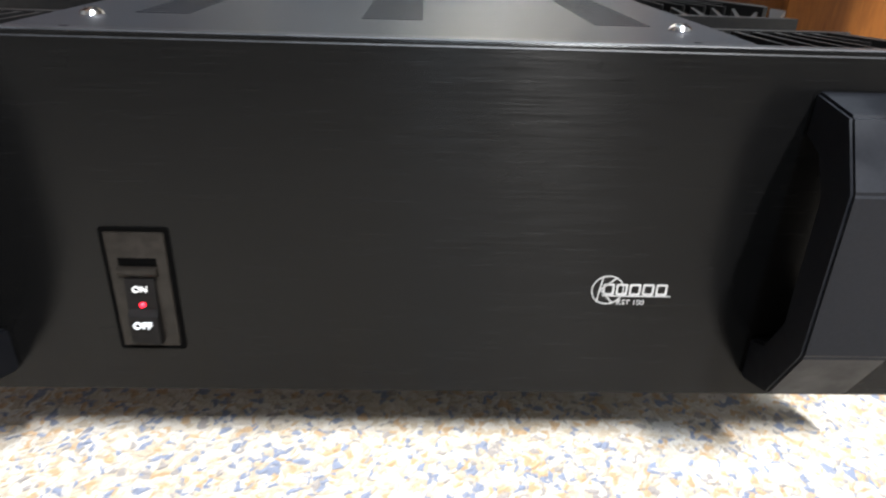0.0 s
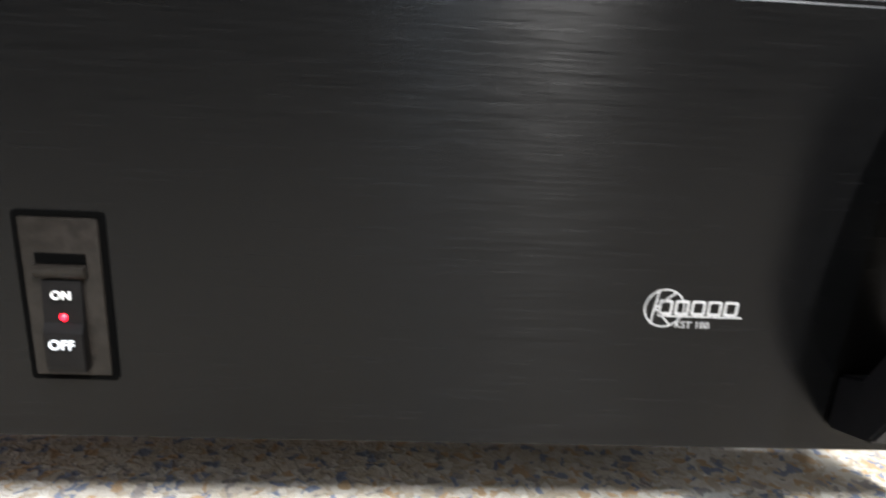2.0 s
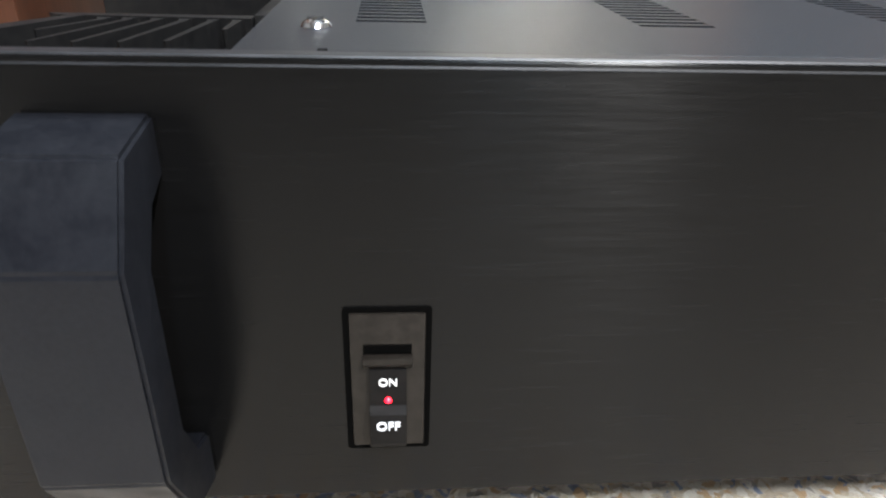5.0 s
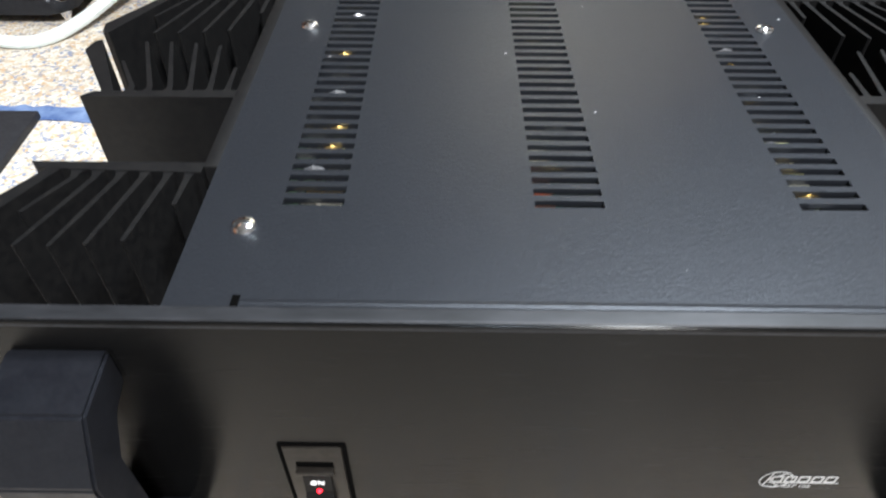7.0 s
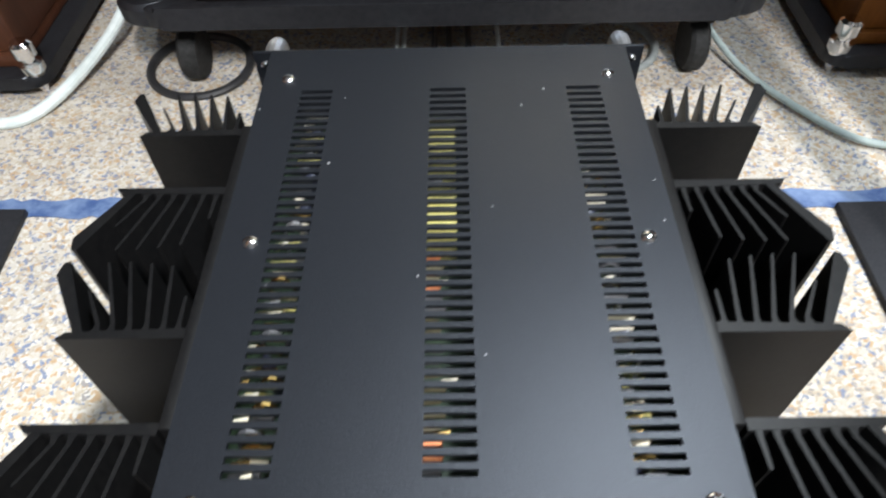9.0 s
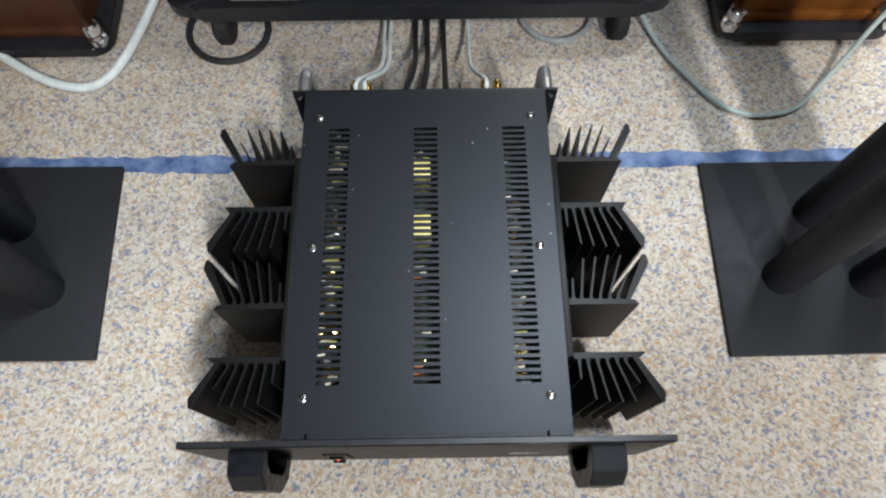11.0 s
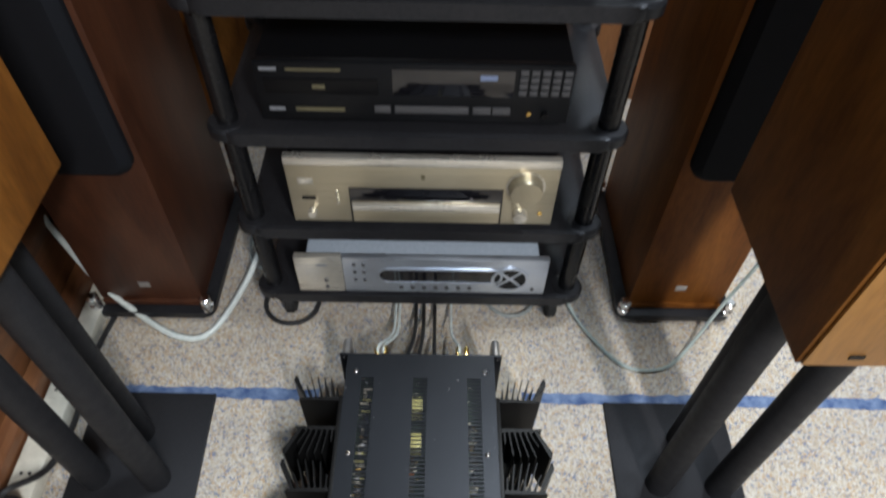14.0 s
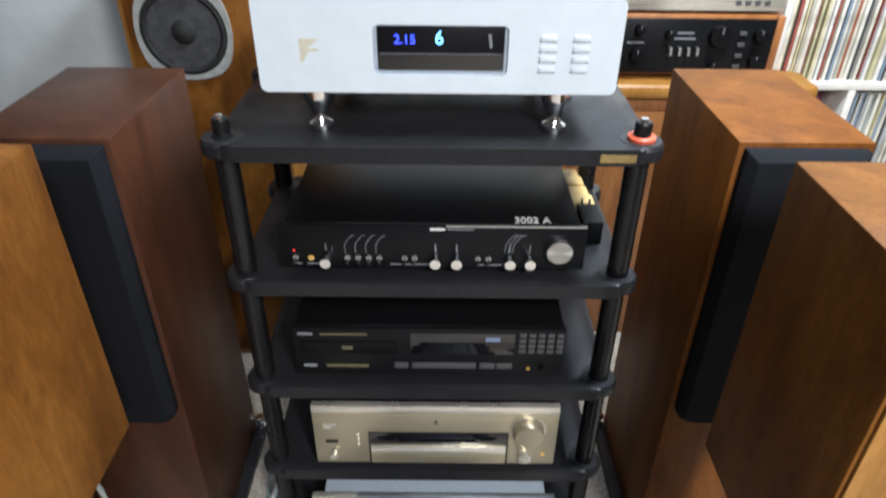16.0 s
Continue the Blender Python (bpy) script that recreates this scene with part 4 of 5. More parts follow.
# champagne-coloured receiver, second shelf
def champagne_receiver():
    x0, x1, y0, z0, z1 = -0.207, 0.226, 0.530, 0.312, 0.455
    d = thing("champagne_receiver", (0.0105, 0.70, 0.296), "champagne-coloured receiver with flap and round knob on shelf", "receiver")
    part("case", box(x0 + 0.004, x1 - 0.004, y0 + 0.0145, 0.87, z0 + 0.002, z1 - 0.006, 0.002), BLACKCASE, d)
    front = part("front_panel", box(x0, x1, y0, y0 + 0.0140, z0, z1 - 0.0145, 0.002), CHAMPAGNE, d)
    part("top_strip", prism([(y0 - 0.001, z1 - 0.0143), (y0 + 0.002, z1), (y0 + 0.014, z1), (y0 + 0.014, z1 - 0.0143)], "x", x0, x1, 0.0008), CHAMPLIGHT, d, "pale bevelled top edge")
    wx0, wx1 = x0 + 0.098, x0 + 0.345
    part("display_window", box(wx0, wx1, y0 - 0.0006, y0 + 0.0004, z0 + 0.050, z0 + 0.080, 0.0003), GLASSBLACK, front, "black glass display strip")
    flap = part("flap", box(wx0 + 0.003, wx1 - 0.002, y0 - 0.005, y0 - 0.0002, z0 + 0.006, z0 + 0.0330, 0.001), CHAMPAGNE, front, "hinged champagne flap")
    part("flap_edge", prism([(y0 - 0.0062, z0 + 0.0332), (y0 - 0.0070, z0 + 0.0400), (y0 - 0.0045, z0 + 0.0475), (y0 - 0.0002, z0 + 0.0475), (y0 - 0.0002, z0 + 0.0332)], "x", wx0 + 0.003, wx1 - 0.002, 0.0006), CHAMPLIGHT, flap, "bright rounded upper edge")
    part("flap_gap", ring(round_rect(wx0 - 0.001, wx1 + 0.002, z0 + 0.002, z0 + 0.082, 0.001, 2), round_rect(wx0 + 0.0018, wx1 - 0.0008, z0 + 0.0045, z0 + 0.0795, 0.001, 2), "y", y0 + 0.0004, y0 - 0.0004), DARK, front)
    part("knob_ring", ring([(x1 - 0.052 + 0.0315 * math.cos(a), z0 + 0.090 + 0.0315 * math.sin(a)) for a in (2 * math.pi * i / 36 for i in range(36))], [(x1 - 0.052 + 0.0285 * math.cos(a), z0 + 0.090 + 0.0285 * math.sin(a)) for a in (2 * math.pi * i / 36 for i in range(36))], "y", y0 + 0.0003, y0 - 0.002), CHAMPLIGHT, front)
    knob(front, x1 - 0.052, y0, z0 + 0.090, 0.0270, 0.019, CHAMPAGNE)
    knob(front, x1 - 0.055, y0, z0 + 0.026, 0.0125, 0.012, CHAMPLIGHT)
    knob(front, x0 + 0.034, y0, z0 + 0.027, 0.0075, 0.012, CHAMPLIGHT)
    part("button", box(x0 + 0.018, x0 + 0.042, y0 - 0.003, y0, z0 + 0.090, z0 + 0.102, 0.001), CHAMPLIGHT, front)
    part("button", box(x0 + 0.020, x0 + 0.042, y0 - 0.002, y0, z0 + 0.054, z0 + 0.060, 0.0006), DARK, front)
    for z in (0.048, 0.060, 0.072):
        part("button", rod((x0 + 0.078, y0, z0 + z), (x0 + 0.078, y0 - 0.003, z0 + z), 0.0026, seg=10), CHAMPLIGHT, front)
    part("badge", box(x0 + 0.214, x0 + 0.220, y0 - 0.0005, y0, z0 + 0.102, z0 + 0.112), DIMPRINT, front)
    part("jack", rod((x1 - 0.022, y0, z0 + 0.028), (x1 - 0.022, y0 - 0.002, z0 + 0.028), 0.004, seg=12), GOLDPLATE, front)
    feet(d, (x0 + 0.06, x1 - 0.06), (0.58, 0.81), 0.2962, z0 + 0.0018)


# black disc player, third shelf
def disc_player():
    x0, x1, y0, z0, z1 = -0.222, 0.220, 0.540, 0.523, 0.621
    d = thing("disc_player", (0.0, 0.70, 0.506), "black compact disc player with keypad on the middle shelf", "disc player")
    part("case", box(x0 + 0.002, x1 - 0.002, y0 + 0.0125, 0.85, z0 + 0.002, z1 - 0.001, 0.002), BLACKCASE, d)
    front = part("front_panel", box(x0, x1, y0, y0 + 0.0122, z0, z1, 0.0015), BLACKFRONT, d)
    part("disc_tray", box(x0 + 0.010, x0 + 0.170, y0 - 0.002, y0, z0 + 0.046, z0 + 0.072, 0.0008), BLACKCASE, front)
    part("display_window", box(x0 + 0.190, x0 + 0.360, y0 - 0.001, y0, z0 + 0.046, z0 + 0.090, 0.0004), GLASSBLACK, front)
    # dim reflection in the display glass, imitated by a weakly glowing patch
    part("display_reflection", box(x0 + 0.312, x0 + 0.336, y0 - 0.0016, y0 - 0.001, z0 + 0.074, z0 + 0.082), glow("pale_reflection_glow", (0.45, 0.6, 1.0), 0.35), front, "small reflection in the display, made as a faint glow")
    for i in range(4):
        for j in range(5):
            part("button", box(x0 + 0.367 + j * 0.0152, x0 + 0.378 + j * 0.0152, y0 - 0.0025, y0, z0 + 0.050 + i * 0.0112, z0 + 0.0575 + i * 0.0112, 0.0006), GREYKEY, front)
    for a, b in ((0.163, 0.186), (0.192, 0.298), (0.304, 0.330), (0.332, 0.358)):
        part("button", box(x0 + a, x0 + b, y0 - 0.003, y0, z0 + 0.016, z0 + 0.028, 0.0008), GREYKEY, front)
    part("jack", rod((x0 + 0.385, y0, z0 + 0.018), (x0 + 0.385, y0 - 0.003, z0 + 0.018), 0.0036, seg=12), GOLDPLATE, front)
    part("knob", rod((x0 + 0.408, y0, z0 + 0.018), (x0 + 0.408, y0 - 0.008, z0 + 0.018), 0.005, seg=14), BLACKCASE, front)
    part("print_bar", box(x0 + 0.008, x0 + 0.032, y0 - 0.0006, y0, z0 + 0.084, z0 + 0.089), GREYPRINT, front)
    part("print_bar", box(x0 + 0.044, x0 + 0.120, y0 - 0.0006, y0, z0 + 0.084, z0 + 0.088), DIMPRINT, front)
    part("print_bar", box(x0 + 0.078, x0 + 0.096, y0 - 0.0026, y0 - 0.002, z0 + 0.056, z0 + 0.063), DIMPRINT, front)
    part("print_bar", box(x0 + 0.050, x0 + 0.120, y0 - 0.0006, y0, z0 + 0.016, z0 + 0.022), DIMPRINT, front)
    part("print_bar", box(x0 + 0.012, x0 + 0.034, y0 - 0.0006, y0, z0 + 0.016, z0 + 0.022), GREYPRINT, front)
    feet(d, (x0 + 0.05, x1 - 0.05), (0.61, 0.82), 0.5062, z0 + 0.0018)


# black preamplifier, fourth shelf
def preamplifier():
    x0, x1, y0, z0, z1 = -0.226, 0.233, 0.550, 0.733, 0.808
    d = thing("preamplifier", (0.003, 0.70, 0.721), "black preamplifier with chrome knobs and switches on shelf", "preamplifier")
    part("case", box(x0 + 0.010, x1 - 0.010, y0 + 0.0085, 0.83, z0 + 0.002, z1 - 0.001, 0.0015), BLACKCASE, d)
    front = part("front_panel", box(x0, x1, y0, y0 + 0.0083, z0, z1, 0.0014), BLACKFRONT, d)
    part("bright_edge", box(x0 + 0.25, x1 - 0.002, y0 - 0.0003, y0 + 0.001, z1 - 0.0022, z1 + 0.0003), STEEL, front)
    part("lettering", letters("3002 A", 0.0185, pose(x1 - 0.081, y0 + 0.0165, z1 + 0.0006, 12, 0, 0), 0.0003), WHITE_PRINT, front, "white model lettering")
    knob(front, x1 - 0.041, y0, z0 + 0.039, 0.0205, 0.016, SPUN)
    for x in (0.070, 0.234, 0.266, 0.346, 0.376):
        k = knob(front, x0 + x, y0, z0 + 0.017, 0.0088, 0.017, CHROME)
        part("pointer", box(x0 + x - 0.0006, x0 + x + 0.0006, y0 - 0.0006, y0, z0 + 0.030, z0 + 0.043), GREYPRINT, front)
    for x in (0.024, 0.102, 0.118, 0.134, 0.150, 0.188, 0.203, 0.298, 0.314):
        s = part("toggle_switch", rod((x0 + x, y0, z0 + 0.019), (x0 + x, y0 - 0.004, z0 + 0.019), 0.0040, seg=12), STEEL, front)
        part("lever", rod((x0 + x, y0 - 0.004, z0 + 0.019), (x0 + x, y0 - 0.014, z0 + 0.014), 0.0018, 0.0024, 10), CHROME, s)
    part("jack", rod((x0 + 0.047, y0, z0 + 0.018), (x0 + 0.047, y0 - 0.002, z0 + 0.018), 0.0048, seg=14), GOLDPLATE, front)
    part("indicator_light", rod((x0 + 0.022, y0, z0 + 0.030), (x0 + 0.022, y0 - 0.001, z0 + 0.030), 0.0013, seg=8), glow("dim_red_indicator", (1, 0.03, 0.03), 2), front)
    for i in range(4):
        x = x0 + 0.099 + i * 0.0155
        part("printed_line", sweep([(x, y0 - 0.0002, z0 + 0.026), (x, y0 - 0.0002, z0 + 0.042), (x + 0.010, y0 - 0.0002, z0 + 0.056), (x + 0.015, y0 - 0.0002, z0 + 0.057)], 0.0006, 6, 3), GREYPRINT, front)
    for i in range(3):
        x = x0 + 0.338 + i * 0.006
        part("printed_line", sweep([(x, y0 - 0.0002, z0 + 0.030), (x + 0.002, y0 - 0.0002, z0 + 0.044), (x + 0.012, y0 - 0.0002, z0 + 0.058), (x + 0.018, y0 - 0.0002, z0 + 0.060)], 0.0006, 6, 3), GREYPRINT, front)
    part("print_bar", box(x0 + 0.226, x0 + 0.248, y0 - 0.0006, y0, z1 - 0.008, z1 - 0.004), WHITE_PRINT, front)
    part("print_bar", box(x0 + 0.252, x0 + 0.290, y0 - 0.0006, y0, z1 - 0.007, z1 - 0.005), GREYPRINT, front)
    for a, b in ((0.016, 0.032), (0.040, 0.060), (0.165, 0.225), (0.296, 0.335)):
        part("print_bar", box(x0 + a, x0 + b, y0 - 0.0006, y0, z0 + 0.006, z0 + 0.0078), GREYPRINT, front)
    feet(d, (x0 + 0.05, x1 - 0.05), (0.61, 0.80), 0.7212, z0 + 0.0018, 0.010)


# white disc transport, top shelf
def white_player():
    x0, x1, y0, z0, z1 = -0.222, 0.244, 0.560, 1.005, 1.127
    d = thing("white_disc_player", (0.0115, 0.72, 0.943), "white disc player with blue digits on chrome cone feet", "disc player")
    part("case", box(x0 + 0.006, x1 - 0.006, y0 + 0.016, 0.93, z0 + 0.003, z1 - 0.001, 0.006), WHITEPAINT, d)
    wx0, wx1, wz0, wz1 = x0 + 0.150, x0 + 0.322, z0 + 0.024, z0 + 0.088
    n = 6
    outer = round_rect(x0, x1, z0, z1, 0.010, n)
    front = part("front_panel", ring(outer, round_rect(wx0, wx1, wz0, wz1, 0.008, n), "y", y0, y0 + 0.0155), WHITEPAINT, d, "thick white lacquered front")
    part("display_window", box(wx0 + 0.004, wx1 - 0.004, y0 + 0.006, y0 + 0.0150, wz0 + 0.004, wz1 - 0.002, 0.001), GLASSBLACK, front, "recessed black display")
    part("window_reveal", ring(round_rect(wx0 + 0.0004, wx1 - 0.0004, wz0 + 0.0004, wz1 - 0.0004, 0.0078, n), round_rect(wx0 + 0.0045, wx1 - 0.0045, wz0 + 0.0045, wz1 - 0.0025, 0.002, n), "y", y0 + 0.005, y0 + 0.0152), SILVERTOP, front)
    part("tray_line", box(wx0 + 0.008, wx1 - 0.008, y0 + 0.0052, y0 + 0.006, wz0 + 0.026, wz0 + 0.0268), GREYPRINT, front)
    part("digit_display", letters("2.15", 0.0165, pose(wx0 + 0.040, y0 + 0.0057, wz0 + 0.044, 90, 0, 0)), BLUEGLOW, front, "glowing blue digits")
    part("digit_display", letters("6", 0.0235, pose(wx0 + 0.084, y0 + 0.0057, wz0 + 0.046, 90, 0, 0)), CYANGLOW, front, "glowing pale blue digit")
    part("badge", prism([(wx1 - 0.026, wz0 + 0.052), (wx1 - 0.022, wz0 + 0.052), (wx1 - 0.020, wz0 + 0.036), (wx1 - 0.023, wz0 + 0.034)], "y", y0 + 0.0054, y0 + 0.006), GREYPRINT, front)
    ex, ez = x0 + 0.056, z0 + 0.056
    part("emblem", prism([(ex, ez + 0.014), (ex + 0.026, ez + 0.014), (ex + 0.010, ez + 0.002), (ex + 0.024, ez + 0.002), (ex + 0.024, ez - 0.002), (ex + 0.012, ez - 0.002), (ex + 0.003, ez - 0.016), (ex, ez - 0.016)], "y", y0 + 0.0002, y0 - 0.0005), BEIGEMARK, front, "beige geometric emblem")
    for j in range(2):
        for i in range(4):
            bx, bz = x1 - 0.104 + j * 0.042, z0 + 0.030 + i * 0.0132
            b = part("button", box(bx, bx + 0.020, y0 - 0.003, y0, bz, bz + 0.0075, 0.001), WHITEPAINT, front)
            # grey strip for the shadow that the button casts below itself
            part("painted_button_shadow", box(bx - 0.0012, bx + 0.0212, y0 - 0.0004, y0 + 0.0001, bz - 0.0014, bz + 0.0004), GREYKEY, b)
    for x in (-0.152, 0.172):
        for y in (0.588, 0.84):
            part("cone_foot", lathe([(0.016, 0.9434), (0.017, 0.947), (0.0165, 0.953), (0.010, 0.957), (0.008, 0.961), (0.014, 0.973), (0.020, 0.987), (0.022, 0.992), (0.022, z0 + 0.0028)], (x, y, 0), seg=26), CHROME, d, "turned chrome cone foot")
    # small box lying on it
    rc = thing("black_box", (-0.115, 0.68, z1), "small flat black box lying on the white player", "box")
    part("shell", box(-0.205, -0.028, 0.615, 0.76, z1 - 0.0005, z1 + 0.030, 0.003), BLACKCASE, rc)
    part("top_panel", box(-0.190, -0.045, 0.628, 0.748, z1 + 0.0302, z1 + 0.0312), GLASSBLACK, rc)


silver_receiver()
champagne_receiver()
disc_player()
preamplifier()
white_player()

# ---------------------------------------------------------------- things beside and behind the rack
cable([(-0.8932, 0.906, 0.62), (-0.7714, 0.686, 0.3), (-0.664825, 0.586, 0.1), (-0.5684, 0.531, 0.02), (-0.477, 0.486, 0.007), (-0.4161, 0.501, 0.007), (-0.3654, 0.601, 0.03), (-0.329875, 0.686, 0.08), (-0.3, 0.786, 0.1)], 0.0062, CABLEWHITE, "thick pale speaker cable looping over the carpet", "speaker_cable", "speaker cables")
cable([(0.285, 0.646, 0.03), (0.3167, 0.561, 0.01), (0.3542, 0.494, 0.007), (0.41006, 0.433, 0.007), (0.4852, 0.433, 0.007), (0.5481, 0.486, 0.01), (0.609, 0.546, 0.06), (0.654675, 0.571, 0.2), (0.7003, 0.606, 0.42)], 0.0036, CABLESAGE, "thin grey-green speaker cable looping over the carpet", "speaker_cable", "speaker cables")
for k, (cx, cy, r) in enumerate(((-0.325, 0.72, 0.055), (-0.318, 0.73, 0.062))):
    pts = [(cx + r * math.cos(a), cy + 1.1 * r * math.sin(a), 0.005 + 0.008 * k + 0.003 * math.sin(3 * a)) for a in (2 * math.pi * i / 14 for i in range(15))]
    cable(pts, 0.0034, CABLEGREY if k else CABLEWHITE, "loose coil of cable on the carpet", "cable_coil", "cable coils")
pts = [(0.19 + 0.05 * math.cos(a), 0.60 + 0.05 * math.sin(a), 0.006) for a in (2 * math.pi * i / 14 for i in range(15))]
cable(pts, 0.0045, CABLEGREY, "loose coil of cable on the carpet", "cable_coil", "cable coils")
pts = [(-0.265 + 0.055 * math.cos(a), 0.575 + 0.05 * math.sin(a), 0.006 + 0.004 * math.sin(a)) for a in (2 * math.pi * i / 14 for i in range(15))]
cable(pts, 0.0048, CABLEBLACK, "black cable coiled round the rack's caster", "cable_coil", "cable coils")


def power_adapter():
    a = thing("power_adapter", (0.262, 0.70, 0.721), "black plug-in power supply standing on a shelf", "power supply")
    part("body", box(0.246, 0.280, 0.640, 0.702, 0.7214, 0.7640, 0.004), DARK, a)
    for x in (0.251, 0.264):
        part("pin", rod((x, 0.690, 0.7635), (x, 0.690, 0.7800), 0.002, seg=8), STEEL, a)


power_adapter()

def power_strip():
    p = thing("power_strip", (-0.654, 0.24, 0), "cream power strip with sockets along the cabinet's foot", "power strip")
    part("body", box(-0.678, -0.630, 0.06, 0.42, 0.0, 0.034, 0.004), PLASTIC, p)
    for i in range(4):
        y = 0.10 + i * 0.078
        s = part("socket", box(-0.671, -0.637, y, y + 0.034, 0.0335, 0.0348, 0.001), DARK if i % 2 == 0 else PLASTIC, p, "dark socket")
        for x in (-0.661, -0.647):
            part("socket_hole", rod((x, y + 0.017, 0.0345), (x, y + 0.017, 0.0354), 0.003, seg=10), DARK, s)
    part("plug", box(-0.675, -0.636, 0.115, 0.150, 0.0352, 0.066, 0.006), CABLEBLACK, p)


power_strip()
cable([(-0.670, 0.132, 0.066), (-0.640, 0.150, 0.085), (-0.610, 0.200, 0.050), (-0.618, 0.300, 0.012), (-0.632, 0.440, 0.006), (-0.618, 0.560, 0.006), (-0.600, 0.70, 0.006)], 0.0055, CABLEBLACK, "black mains cable from the power strip", "mains_cable")
single("cable_duct", box(-0.680, -0.640, 0.43, 1.00, 0.0, 0.030, 0.003), PLASTIC, "cream plastic cable duct on the floor", "cable duct")


def low_cabinet():
    c = thing("low_cabinet", (-0.90, 0.35, 0), "low brown wooden cabinet against the wall", "cabinet")
    part("side_board", box(-0.715, -0.682, -0.35, 1.05, 0.0, 0.060, 0.002), BOARDWOOD, c)
    part("carcass", box(-1.20, -0.718, -0.35, 1.05, 0.0, 0.360, 0.003), BOARDWOOD, c)
    part("top_board", box(-1.21, -0.708, -0.36, 1.06, 0.3602, 0.380, 0.003), BOARDWOOD, c)


low_cabinet()


def large_speaker():
    x0, x1, y0, y1, z1 = -0.675, -0.340, 1.17, 1.52, 1.18
    s = thing("large_speaker", (-0.50, 1.34, 0), "large orange wooden speaker with bare woofer behind the rack", "speaker")
    part("cabinet", box(x0, x1, y0 + 0.0045, y1, 0.0, z1, 0.004), TEAK, s)
    part("front_baffle", box(x0 + 0.012, x1 - 0.012, y0, y0 + 0.0043, 0.02, z1 - 0.012, 0.001), WALNUT, s)
    c = (-0.541, y0 - 0.0004, 0.919)
    r = 0.094
    fr = []
    for i in range(48):
        a = 2 * math.pi * i / 48
        k = r * (1.10 + 0.10 * abs(math.cos(2 * a)) ** 3)
        fr.append((c[0] + k * math.cos(a + radians(45)), c[2] + k * math.sin(a + radians(45))))
    inn = [(c[0] + r * math.cos(2 * math.pi * i / 48 + radians(45)), c[2] + r * math.sin(2 * math.pi * i / 48 + radians(45))) for i in range(48)]
    w = part("woofer_frame", ring(fr, inn, "y", y0 - 0.0004, y0 - 0.008), FRAMEGREY, s, "grey cast woofer frame")
    part("surround", lathe([(r * 0.995, -0.001), (r * 0.97, -0.006), (r * 0.90, -0.008), (r * 0.84, -0.004), (r * 0.80, -0.001)], c, "y", 40), RUBBER, w)
    part("cone", lathe([(r * 0.83, -0.0045), (r * 0.6, -0.0025), (r * 0.32, -0.0012), (r * 0.05, -0.0010)], c, "y", 40), CONE, w)
    part("dust_cap", lathe([(r * 0.30, -0.0012), (r * 0.26, -0.009), (r * 0.14, -0.016), (r * 0.02, -0.018)], c, "y", 30), RUBBER, w)


large_speaker()


def sideboard():
    s = thing("sideboard", (0.45, 1.45, 0), "reddish wooden sideboard with rounded top edge behind the rack", "sideboard")
    part("carcass", box(0.02, 0.90, 1.285, 1.70, 0.0, 0.742, 0.003), SIDEWOOD, s)
    part("top_board", box(0.00, 0.92, 1.262, 1.72, 0.7422, 0.779, 0.012, 3), TEAK, s)
    for i in range(3):
        d = part("drawer_front", box(0.035 + i * 0.285, 0.310 + i * 0.285, 1.276, 1.2848, 0.05, 0.705, 0.003), SIDEWOOD, s)
        part("drawer_knob", lathe([(0.006, 0.0), (0.006, -0.008), (0.012, -0.014), (0.010, -0.022), (0.002, -0.024)], (0.17 + i * 0.285, 1.276, 0.36), "y", 18), STEEL, d)


sideboard()


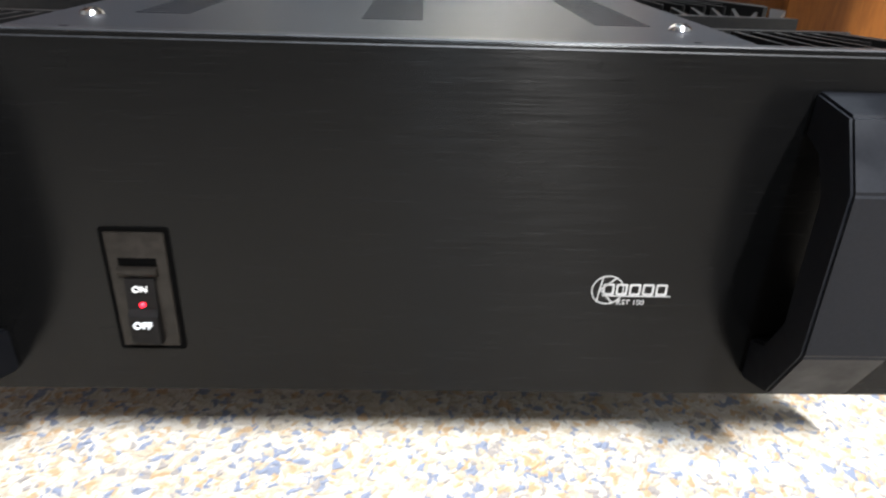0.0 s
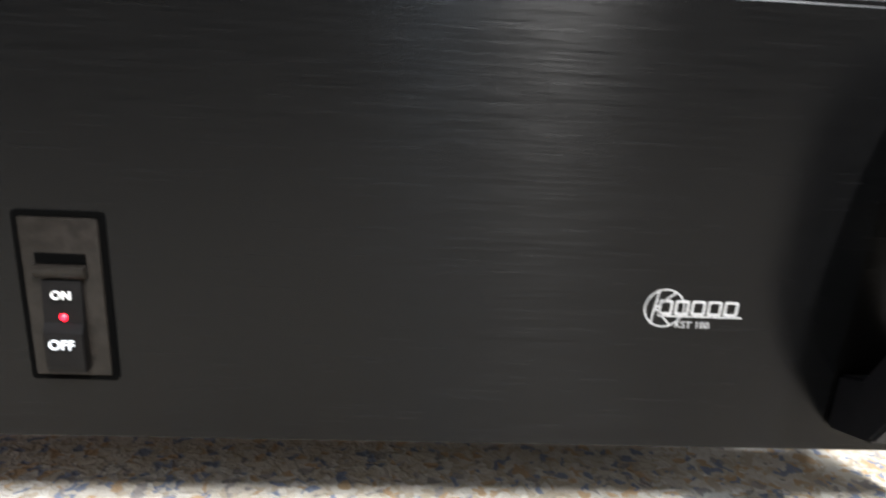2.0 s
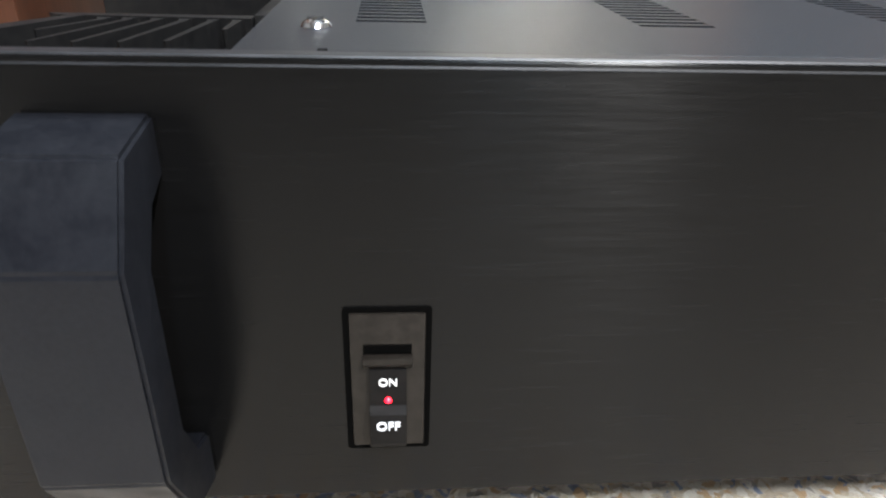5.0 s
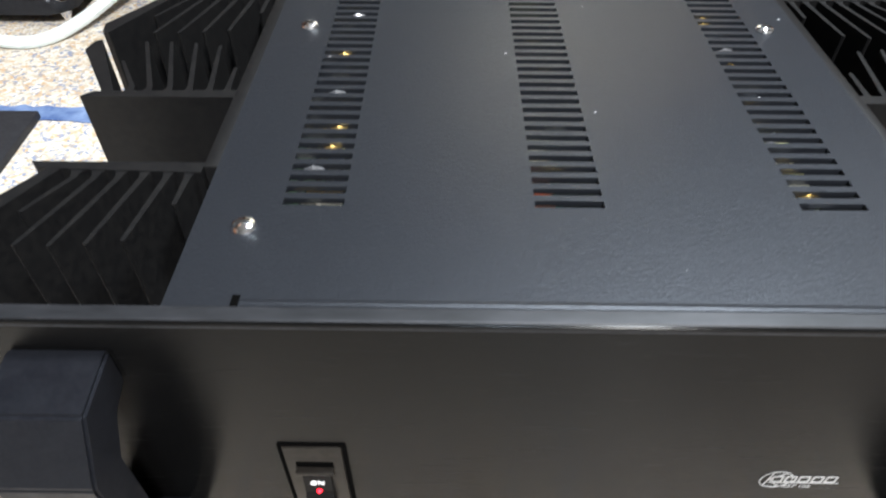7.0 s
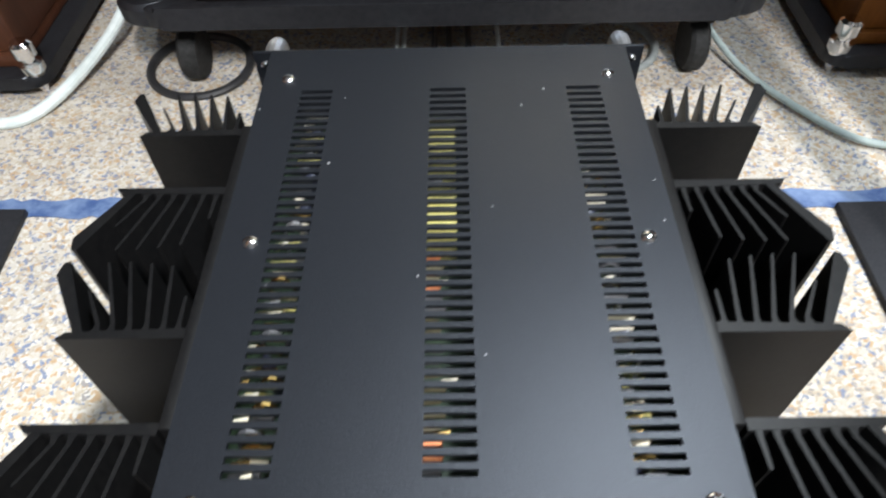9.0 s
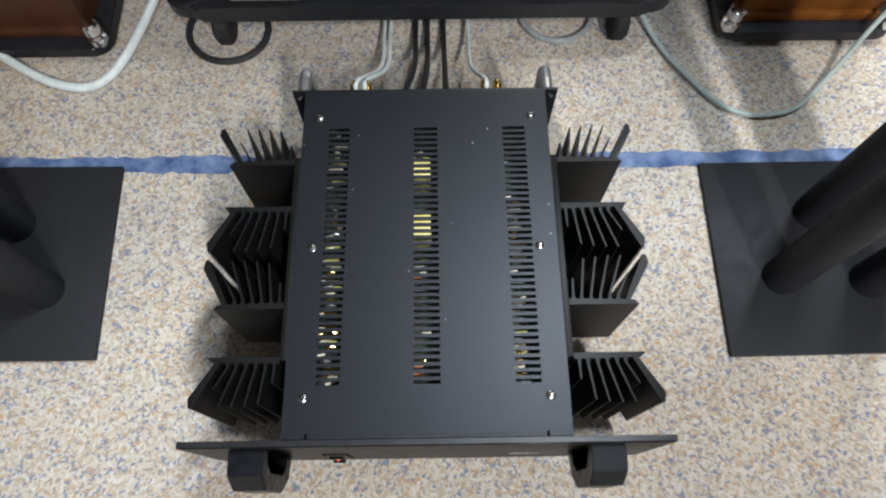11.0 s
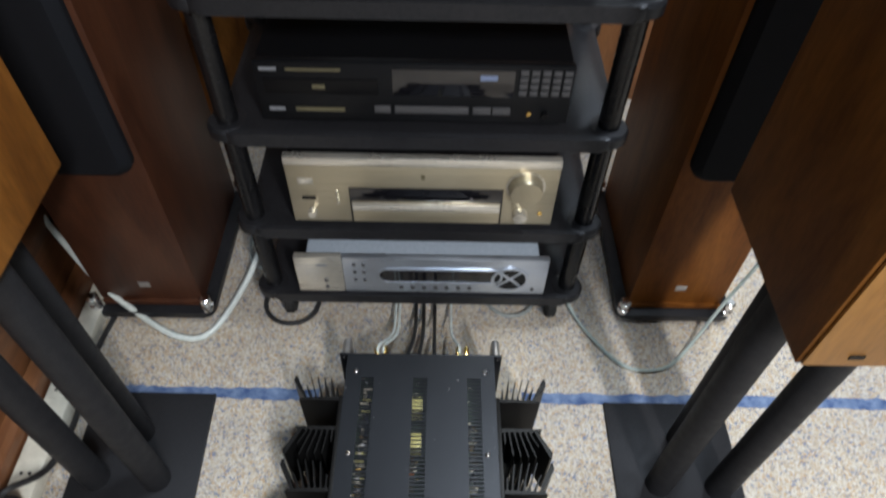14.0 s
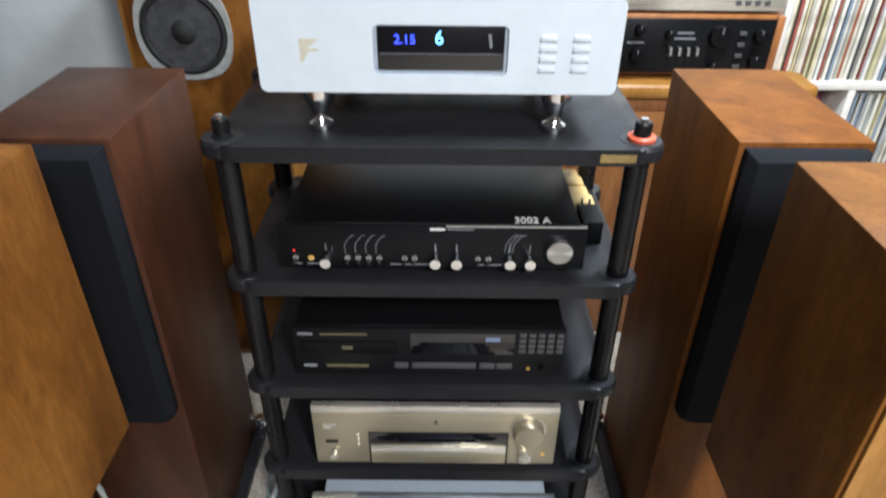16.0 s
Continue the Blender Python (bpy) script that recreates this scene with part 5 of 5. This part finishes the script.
def vintage_amplifier():
    x0, x1, y0, z0, z1 = 0.352, 0.810, 1.300, 0.790, 0.932
    d = thing("vintage_amplifier", (0.56, 1.45, 0.779), "black-fronted integrated amplifier in a wooden case on sideboard", "amplifier")
    part("wood_case", box(x0, x1, y0 + 0.012, 1.62, z0, z1, 0.003), SIDEWOOD, d)
    front = part("front_panel", box(x0 + 0.018, x1 - 0.018, y0 + 0.002, y0 + 0.0118, z0 + 0.006, z1 - 0.008, 0.001), BLACKFRONT, d)
    for x0b in (x0, x1 - 0.0175):
        part("wood_cheek", box(x0b, x0b + 0.0175, y0, y0 + 0.0118, z0, z1, 0.002), SIDEWOOD, d, "orange wooden end cheek")
    for x, z, r in ((0.455, 0.820, 0.015), (0.525, 0.870, 0.009), (0.455, 0.880, 0.011), (0.645, 0.865, 0.026), (0.738, 0.808, 0.015), (0.738, 0.868, 0.015), (0.640, 0.795, 0.010)):
        knob(front, x + 0.02, y0 + 0.002, z + 0.022, r, 0.018, BLACKCASE)
        part("knob_mark", box(x + 0.019, x + 0.021, y0 - 0.0172, y0 - 0.0162, z + 0.022 + r * 0.3, z + 0.022 + r * 0.85), GREYPRINT, front)
    for i in range(4):
        part("lever_switch", box(0.550 + i * 0.021, 0.557 + i * 0.021, y0 - 0.012, y0 + 0.002, 0.842, 0.860, 0.001), STEEL, front)
        part("button", box(0.710, 0.727, y0 - 0.003, y0 + 0.002, 0.810 + i * 0.026, 0.819 + i * 0.026, 0.001), GREYKEY, front)
    for a, b, z in ((0.560, 0.610, 0.877), (0.565, 0.605, 0.890), (0.45, 0.49, 0.867)):
        part("print_bar", box(a, b, y0 + 0.0014, y0 + 0.002, z, z + 0.004), GREYPRINT, front)
    feet(d, (x0 + 0.05, x1 - 0.05), (1.34, 1.58), 0.7792, z0 - 0.0002)
    t = thing("silver_tuner", (0.56, 1.45, 0.932), "silver tuner with small buttons on top of the amplifier", "tuner")
    tf = part("case", box(0.36, 0.805, 1.312, 1.60, 0.940, 1.042, 0.003), CHAMPLIGHT, t)
    for i in range(4):
        part("button", box(0.690 + i * 0.022, 0.702 + i * 0.022, 1.308, 1.3118, 0.954, 0.964, 0.001), GREYKEY, tf)
    feet(t, (0.41, 0.76), (1.35, 1.56), 0.9322, 0.9398)


vintage_amplifier()


def record_shelf():
    s = thing("record_shelf", (1.20, 1.55, 0), "white open shelf unit packed with records", "shelf")
    for z in (0.05, 0.398, 0.738, 1.088):
        part("board", box(0.832, 1.900, 1.360, 1.740, z, z + 0.020, 0.001), BOOKWOOD, s)
    for z0, z1 in ((0.0702, 0.3978), (0.4182, 0.7378), (0.7582, 1.0878)):
        for x in (0.832, 1.050, 1.450, 1.880):
            if z0 > 0.7 and x == 1.050:
                continue
            part("upright", box(x, x + 0.018, 1.360, 1.740, z0, z1, 0.001), BOOKWOOD, s)
    part("plinth", box(0.837, 1.895, 1.380, 1.735, 0.0, 0.0498), BOOKWOOD, s)


record_shelf()
rnd = random.Random(9)
sleeves = {}
for zb, xa, xb in ((0.7582, 0.854, 1.445), (0.4182, 1.072, 1.445)):
    x = xa
    while x < xb - 0.008:
        w = rnd.choice((0.003, 0.004, 0.005, 0.006, 0.008))
        if w not in sleeves:
            o = single("record", box(0, w, 0, 0.300, 0, 0.305, 0.0006, 1), SLEEVE, "record in a worn card sleeve on the shelf", "record", "records", smooth=False)
            sleeves[w] = o
            o.location = (x + w / 2, 1.530, zb + 0.0002)
        else:
            copy_thing(sleeves[w], pose(x + w / 2, 1.530 + rnd.uniform(-0.010, 0.006), zb + 0.0002, 0, 0, 0))
        x += w + rnd.uniform(0.0003, 0.0016)
single("maroon_folder", box(0.858, 1.040, 1.45, 1.70, 0.4182, 0.712, 0.002), MAROON, "dark maroon box standing in the shelf", "box")


# pale door and frame on the wall behind
def back_door():
    d = thing("door_1", (-1.10, 1.74, 0), "pale blue-grey door with grey frame post", "door", kind="structure")
    part("leaf", box(-1.50, -0.880, 1.700, 1.7495, 0.005, 2.05, 0.002), WALLPAINT, d)
    part("post", box(-0.876, -0.780, 1.660, 1.7495, 0.0, 2.10, 0.003), TRIMPAINT, d)


back_door()


# blocks and adapter beside the preamplifier
def pine_block(y0, y1, z1):
    b = thing("wooden_block", (0.259, (y0 + y1) / 2, 0.7212), "pale pine block lying on the shelf beside preamplifier", "wooden block", "pine blocks")
    part("block", box(0.238 + (y0 - 0.7) * -0.06, 0.280 + (y0 - 0.7) * -0.10, y0, y1, 0.7211, z1, 0.003), PINE, b)


for k_block, top_block in enumerate((0.7600, 0.7585, 0.7612, 0.7590)):
    pine_block(0.712 + k_block * 0.0345, 0.745 + k_block * 0.0345, top_block)
